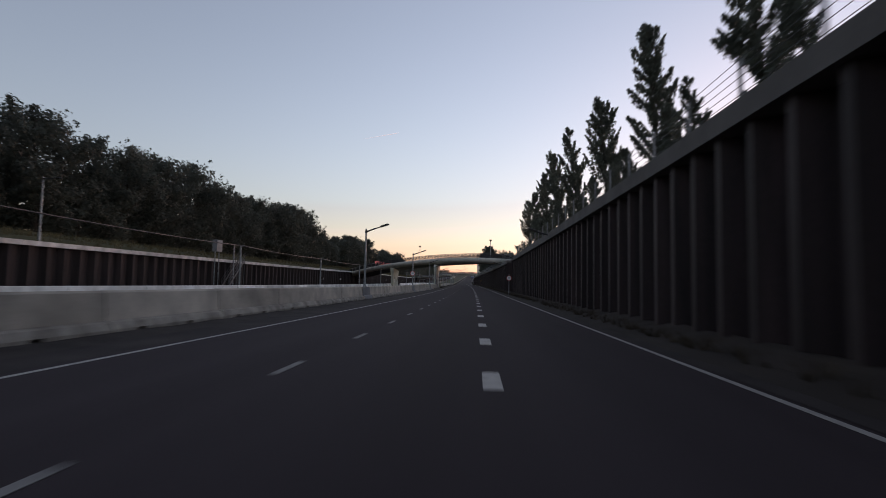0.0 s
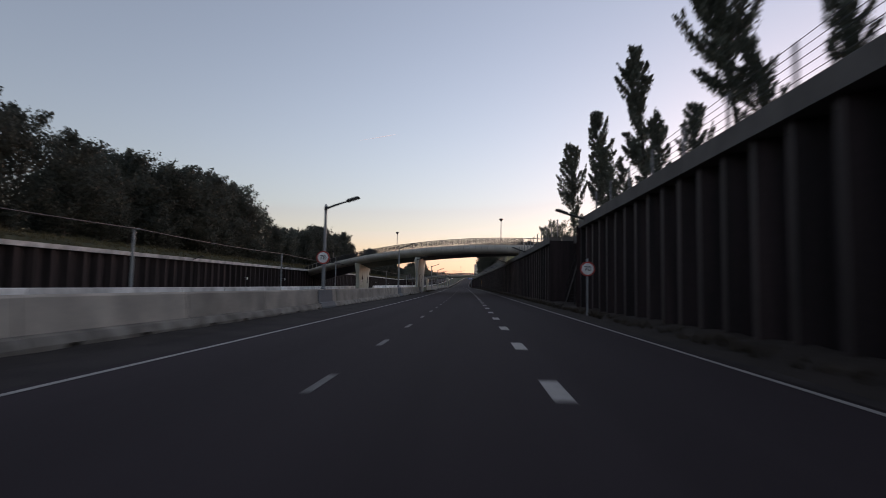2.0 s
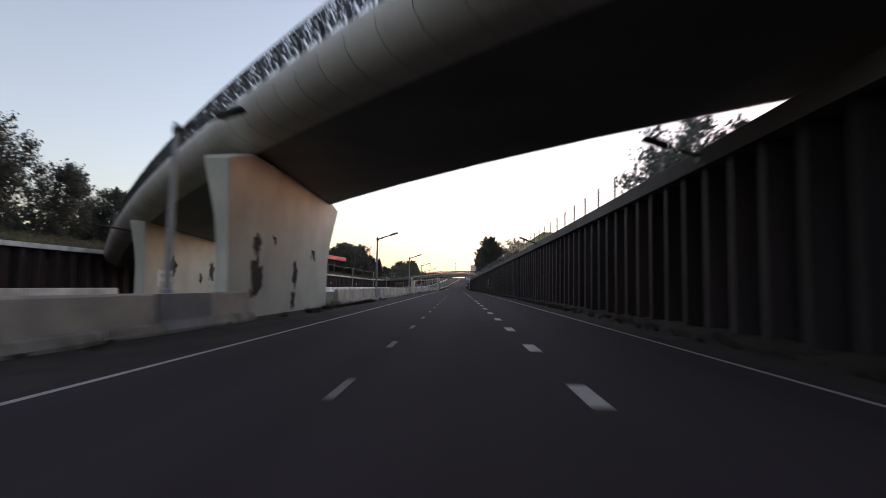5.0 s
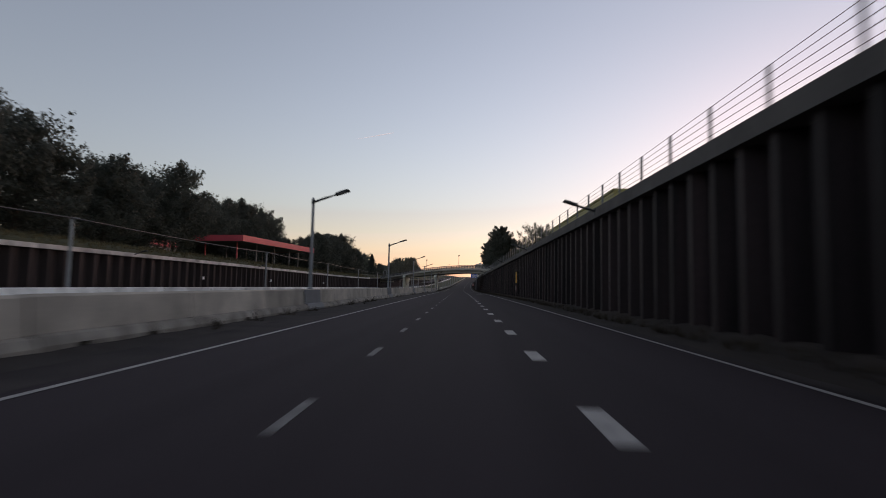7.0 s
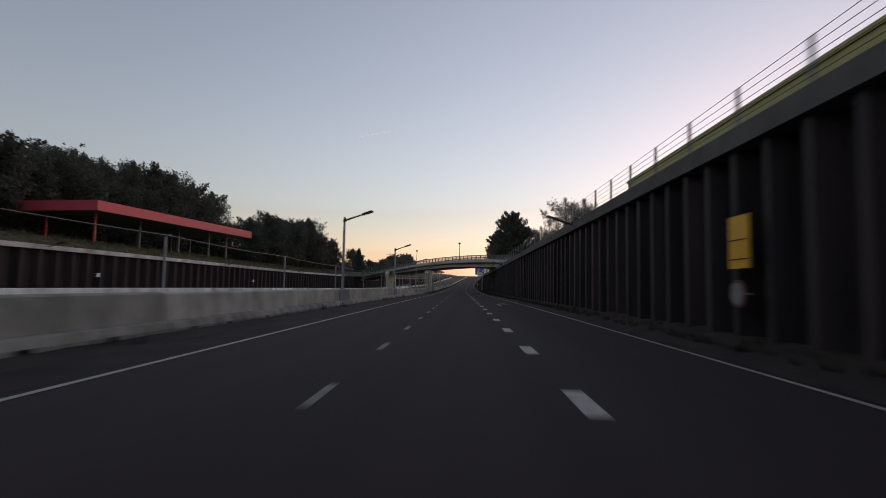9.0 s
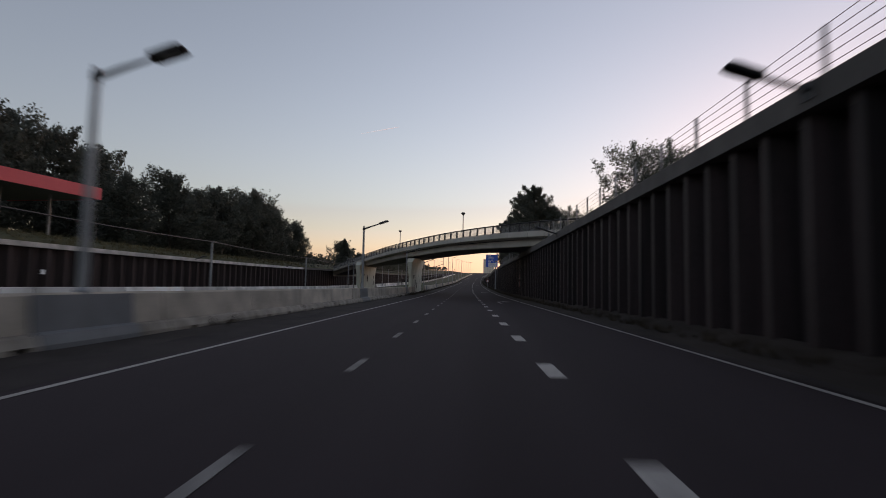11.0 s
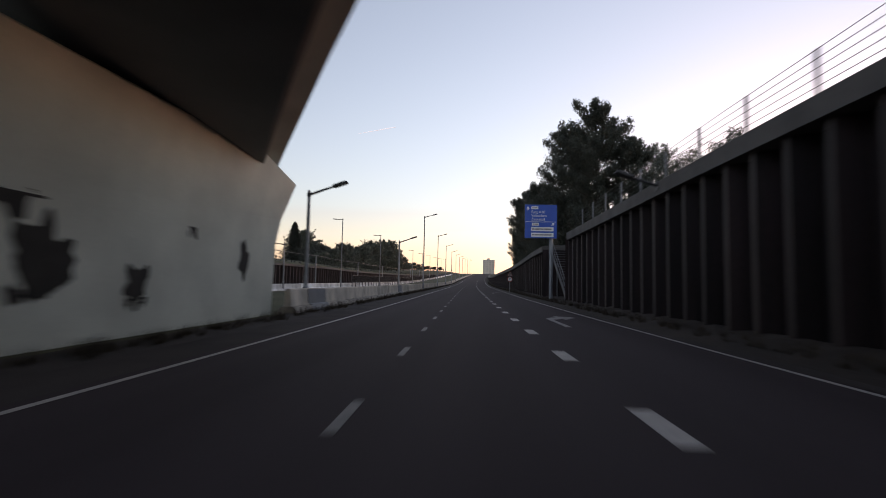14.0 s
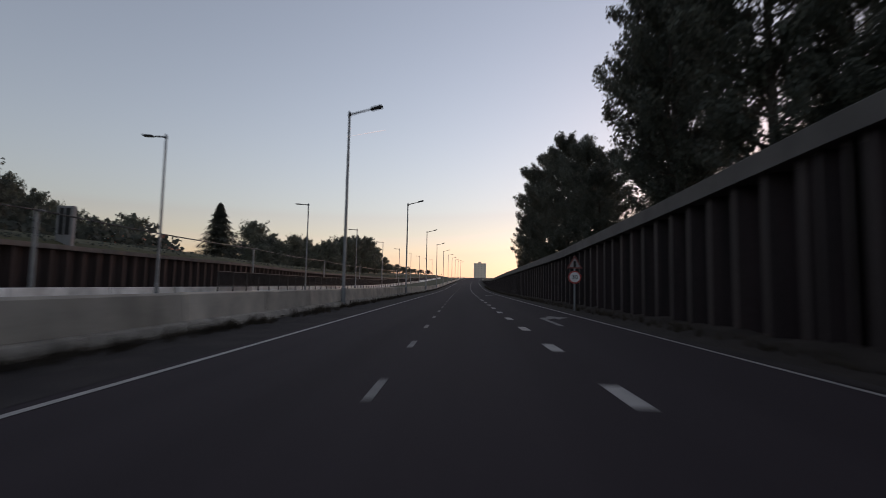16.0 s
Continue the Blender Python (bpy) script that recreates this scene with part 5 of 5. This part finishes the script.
bm = bmesh.new()
con = tagged(empty("conifer", Matrix.Translation((-57.0, 434.9, 5.0)) @ Matrix.Diagonal((1.15, 1.15, 1.13, 1))), "dark layered spruce tree beside lower broadleaf trees", "tree")
tube(bm, [(0, 0, -0.3), (0, 0, 13)], [0.2, 0.03], 8)
part("trunk", bm, BARK, con)
verts, faces = [], []
rn = np.random.RandomState(9)
for k in range(8000):
    u = rn.random_sample() ** 0.75
    lay = (u * 12) % 1.0
    rad = (0.04 + 0.96 * (1 - u)) * 7.6 * (0.45 + 0.55 * (1 - lay)) * math.sqrt(rn.random_sample())
    a = rn.random_sample() * 6.283
    p = np.array((math.cos(a) * rad, math.sin(a) * rad, 0.9 + u * 12.4 - rad * 0.25))
    d = np.array((math.cos(a), math.sin(a), -0.35 + rn.normal() * 0.3))
    w = np.cross(d, (0, 0, 1)) * 0.16
    i = len(verts)
    verts += [tuple(p - d * 0.3), tuple(p + w), tuple(p + d * 0.4), tuple(p - w)]
    faces.append((i, i + 1, i + 2, i + 3))
me = bpy.data.meshes.new("crown")
me.from_pydata(verts, [], faces)
me.materials.append(LEAF)
c = new("crown", me)
c.parent = con

# dark undergrowth below the roadside wood
verts, faces = [], []
for k in range(44000):
    y = rn.uniform(-30, 420) if k < 26000 else rn.uniform(328, 610)
    off = -rn.uniform(50, 56) if not 225 < y < 290 else -rn.uniform(66, 72)
    tall = 4.0 + 1.2 * math.sin(y * 0.6) + 0.8 * math.sin(y * 1.7)
    q = at(y, off, 4.2)
    if k >= 26000:
        # low scrub on the slope past the second bridge
        off = -rn.uniform(33.2, 46)
        tall *= 0.17
        q = at(y, off, left_height(y) + 0.2)
    p = np.array((q.x, q.y, q.z + rn.random_sample() * tall))
    u = rn.normal(size=3)
    u *= (0.5 if k < 26000 else 0.17) / np.linalg.norm(u)
    w = np.cross(u, rn.normal(size=3))
    w *= (0.36 if k < 26000 else 0.12) / max(np.linalg.norm(w), 0.1)
    i = len(verts)
    verts += [tuple(p - u), tuple(p + w), tuple(p + u), tuple(p - w)]
    faces.append((i, i + 1, i + 2, i + 3))
me = bpy.data.meshes.new("undergrowth")
me.from_pydata(verts, [], faces)
me.materials.append(LEAF)
tagged(new("undergrowth", me), "dense dark undergrowth below the roadside wood and on the slope", "shrubs", kind="stuff")

# distant woods on both sides of the road ahead
verts, faces = [], []
for k in range(30000):
    y = rn.uniform(560, 1500)
    side = -1 if rn.random_sample() < 0.6 else 1
    off = side * (rn.uniform(55, 190) if side < 0 else rn.uniform(30, 160))
    q = at(min(y, 1200), 0)
    hgt = 9 + 3.5 * math.sin(y * 0.05 + off * 0.1) + 2 * math.sin(y * 0.17 + off * 0.05)
    p = np.array((q.x + off, y, q.z - 5 + rn.random_sample() ** 0.6 * hgt))
    u = rn.normal(size=3)
    u *= 0.9 / np.linalg.norm(u)
    w = np.cross(u, rn.normal(size=3))
    w *= 0.7 / max(np.linalg.norm(w), 0.1)
    i = len(verts)
    verts += [tuple(p - u), tuple(p + w), tuple(p + u), tuple(p - w)]
    faces.append((i, i + 1, i + 2, i + 3))
me = bpy.data.meshes.new("far_woods")
me.from_pydata(verts, [], faces)
me.materials.append(LEAF)
tagged(new("far_woods", me), "low dark woods in the distance", "trees", kind="stuff")

TRAIL_A, TRAIL_B = (-950, 1197), (-645, 1252)
# a thin vapour trail, far off in the sky; its glow replaces sunlight
TRAIL = bpy.data.materials.new("glowing_vapour")
TRAIL.use_nodes = True
tb = TRAIL.node_tree.nodes["Principled BSDF"]
tb.inputs["Base Color"].default_value = (0.9, 0.88, 0.85, 1)
tb.inputs["Emission Color"].default_value = (0.8, 0.92, 1.0, 1)
tb.inputs["Emission Strength"].default_value = 0.17
bm = bmesh.new()
tube(bm, [(TRAIL_A[0] + (TRAIL_B[0] - TRAIL_A[0]) * u, 4300, TRAIL_A[1] + (TRAIL_B[1] - TRAIL_A[1]) * u) for u in (0, 0.4, 0.8, 1)], [0.8, 2.4, 3.6, 2.0], 6)
tagged(mesh_object("vapour_trail", bm, TRAIL), "thin white vapour trail high in the sky", "backdrop", kind="structure")

# ---- filling station canopy ----
canopy = tagged(empty("canopy", Matrix.Translation((-45.6, 242.2, 4.75))), "flat filling station canopy with a bright red edge on posts", "canopy")
ang = math.degrees(math.atan2(276.0 - 242.2, 3.9)) - 90


def cbox(name, x0, x1, y0, y1, z0, z1, material, label=""):
    bm = bmesh.new()
    box(bm, x0, x1, y0, y1, z0, z1)
    ob = part(name, bm, material, canopy, label)
    ob.matrix_local = pose(0, 0, 0, 0, 0, ang)
    return ob


cbox("fascia", -0.2, 0.0, 0, 34.0, 5.2, 6.4, RED, "red fascia panel")
cbox("fascia", -11.5, -0.2, 0, 0.2, 5.2, 6.4, RED)
cbox("fascia", -11.5, -0.2, 33.8, 34.0, 5.2, 6.4, RED)
cbox("roof", -11.5, -0.2, 0.2, 33.8, 5.25, 6.3, MESH_GREY)
for x in (-3, -10):
    for y in (3.0, 10.5, 18.5, 26, 31):
        bm = bmesh.new()
        box(bm, -0.11, 0.11, -0.11, 0.11, 0, 5.25)
        pc = part("column", bm, MESH_GREY if y > 9 else RED, canopy)
        pc.matrix_local = pose(0, 0, 0, 0, 0, ang) @ pose(x, y, 0)
kiosk = tagged(empty("shop", Matrix.Translation((-57, 224, 4.0))), "low dark shop with a red sign beside the canopy", "building")
bm = bmesh.new()
box(bm, -8, 4, 0, 8, 0, 3.6)
part("wall", bm, SHADE_CONCRETE, kiosk)
bm = bmesh.new()
box(bm, -2, 4.1, -0.15, 8.1, 3.6, 4.9)
part("sign_band", bm, RED, kiosk)

# olive building behind the wall
shed = tagged(empty("building", along(196.9, 15.6, 4.0)), "long flat-roofed building with olive cladding", "building")
for k in range(12):
    bm = bmesh.new()
    box(bm, 0, 12, k * 3.1, k * 3.1 + 3.07, 0, 7.3)
    part("cladding_panel", bm, OLIVE, shed)
bm = bmesh.new()
box(bm, -0.1, 12.1, -0.1, 37.3, 7.3, 7.55)
part("roof_edge", bm, OLIVE, shed)


# ---- far buildings ----
def block(name, x, y, z, w, depth, h, cols, rows, label, material, win=0.55):
    ob = tagged(empty(name, Matrix.Translation((x, y, z))), label, "building")
    bm = bmesh.new()
    box(bm, 0, w, 0, depth, 0, h)
    part("wall", bm, material, ob)
    bm = bmesh.new()
    box(bm, w * 0.35, w * 0.6, depth * 0.3, depth * 0.7, h, h + 2.5)
    part("roof_house", bm, material, ob)
    for i in range(cols):
        for j in range(rows):
            bm = bmesh.new()
            cw, ch = w / cols, h / rows
            box(bm, cw * (i + 0.5 - win / 2), cw * (i + 0.5 + win / 2), -0.12, 0.1, ch * (j + 0.3), ch * (j + 0.75))
            part("window", bm, FAR_PANE, ob)
    return ob


block("apartment_building", 6.4, 1156, 16.0, 19, 14, 34, 4, 10, "pale high apartment block far down the road", FAR_WALL)
house = tagged(empty("house", along(421, -58.5, 2.5)), "low brick house with an orange tiled roof behind the wall", "house")
bm = bmesh.new()
extrude_outline(bm, [(-4, 0), (4, 0), (4, 3.2), (0, 5.75), (-4, 3.2)], 16.0, pose(0, -8, 0))
part("wall", bm, BRICK_RED, house)
for side in (-1, 1):
    bm = bmesh.new()
    slope = [(0, 5.85), (side * 4.5, 2.98), (side * 4.5, 3.14), (0, 6.05)]
    extrude_outline(bm, slope if side < 0 else slope[::-1], 16.6, pose(0, -8.3, 0))
    roof = part("roof", bm, ROOF_TILE, house)
    for y in (-8.36, 8.3):
        bm = bmesh.new()
        verge = [(0, 5.8), (side * 4.56, 2.88), (side * 4.56, 3.18), (0, 6.1)]
        extrude_outline(bm, verge if side < 0 else verge[::-1], 0.06, pose(0, y, 0))
        part("bargeboard", bm, WHITE, roof)
bm = bmesh.new()
box(bm, -0.45, 0.45, 5.6, 6.5, 5.2, 7.1)
box(bm, -0.52, 0.52, 5.53, 6.57, 7.1, 7.25)
part("chimney", bm, BRICK_RED, house)

# ---- sheet piles one by one ----
for y0, y1 in runs:
    n = round((y1 - y0) / PILE_W)
    for i in range(n):
        y = y0 + i * (y1 - y0) / n
        h = round(right_height(y + 0.7) - 0.4, 1)
        if h not in pile_meshes:
            pile_meshes[h] = pile_mesh(h)
        if -12 < y < 336:
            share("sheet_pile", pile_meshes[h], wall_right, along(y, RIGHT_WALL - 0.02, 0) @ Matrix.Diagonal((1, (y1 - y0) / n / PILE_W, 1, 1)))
bm = bmesh.new()
for a, b in ((-60.2, -12.2), (336.4, 640.0)):
    y = a
    lo, hi = [], []
    while y < b:
        for dy, d in pile_section():
            lo.append(bm.verts.new(at(y + dy, RIGHT_WALL + d, -0.3)))
            hi.append(bm.verts.new(at(y + dy, RIGHT_WALL + d, right_height(y) - 0.4)))
        y += PILE_W
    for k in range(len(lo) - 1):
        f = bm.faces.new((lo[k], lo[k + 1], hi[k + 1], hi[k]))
        # same painted light on the flanges here
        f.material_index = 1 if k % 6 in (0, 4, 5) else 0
tagged(part("sheet_piling", bm, (PILE, PILE_LIT), wall_right), kind="stuff")
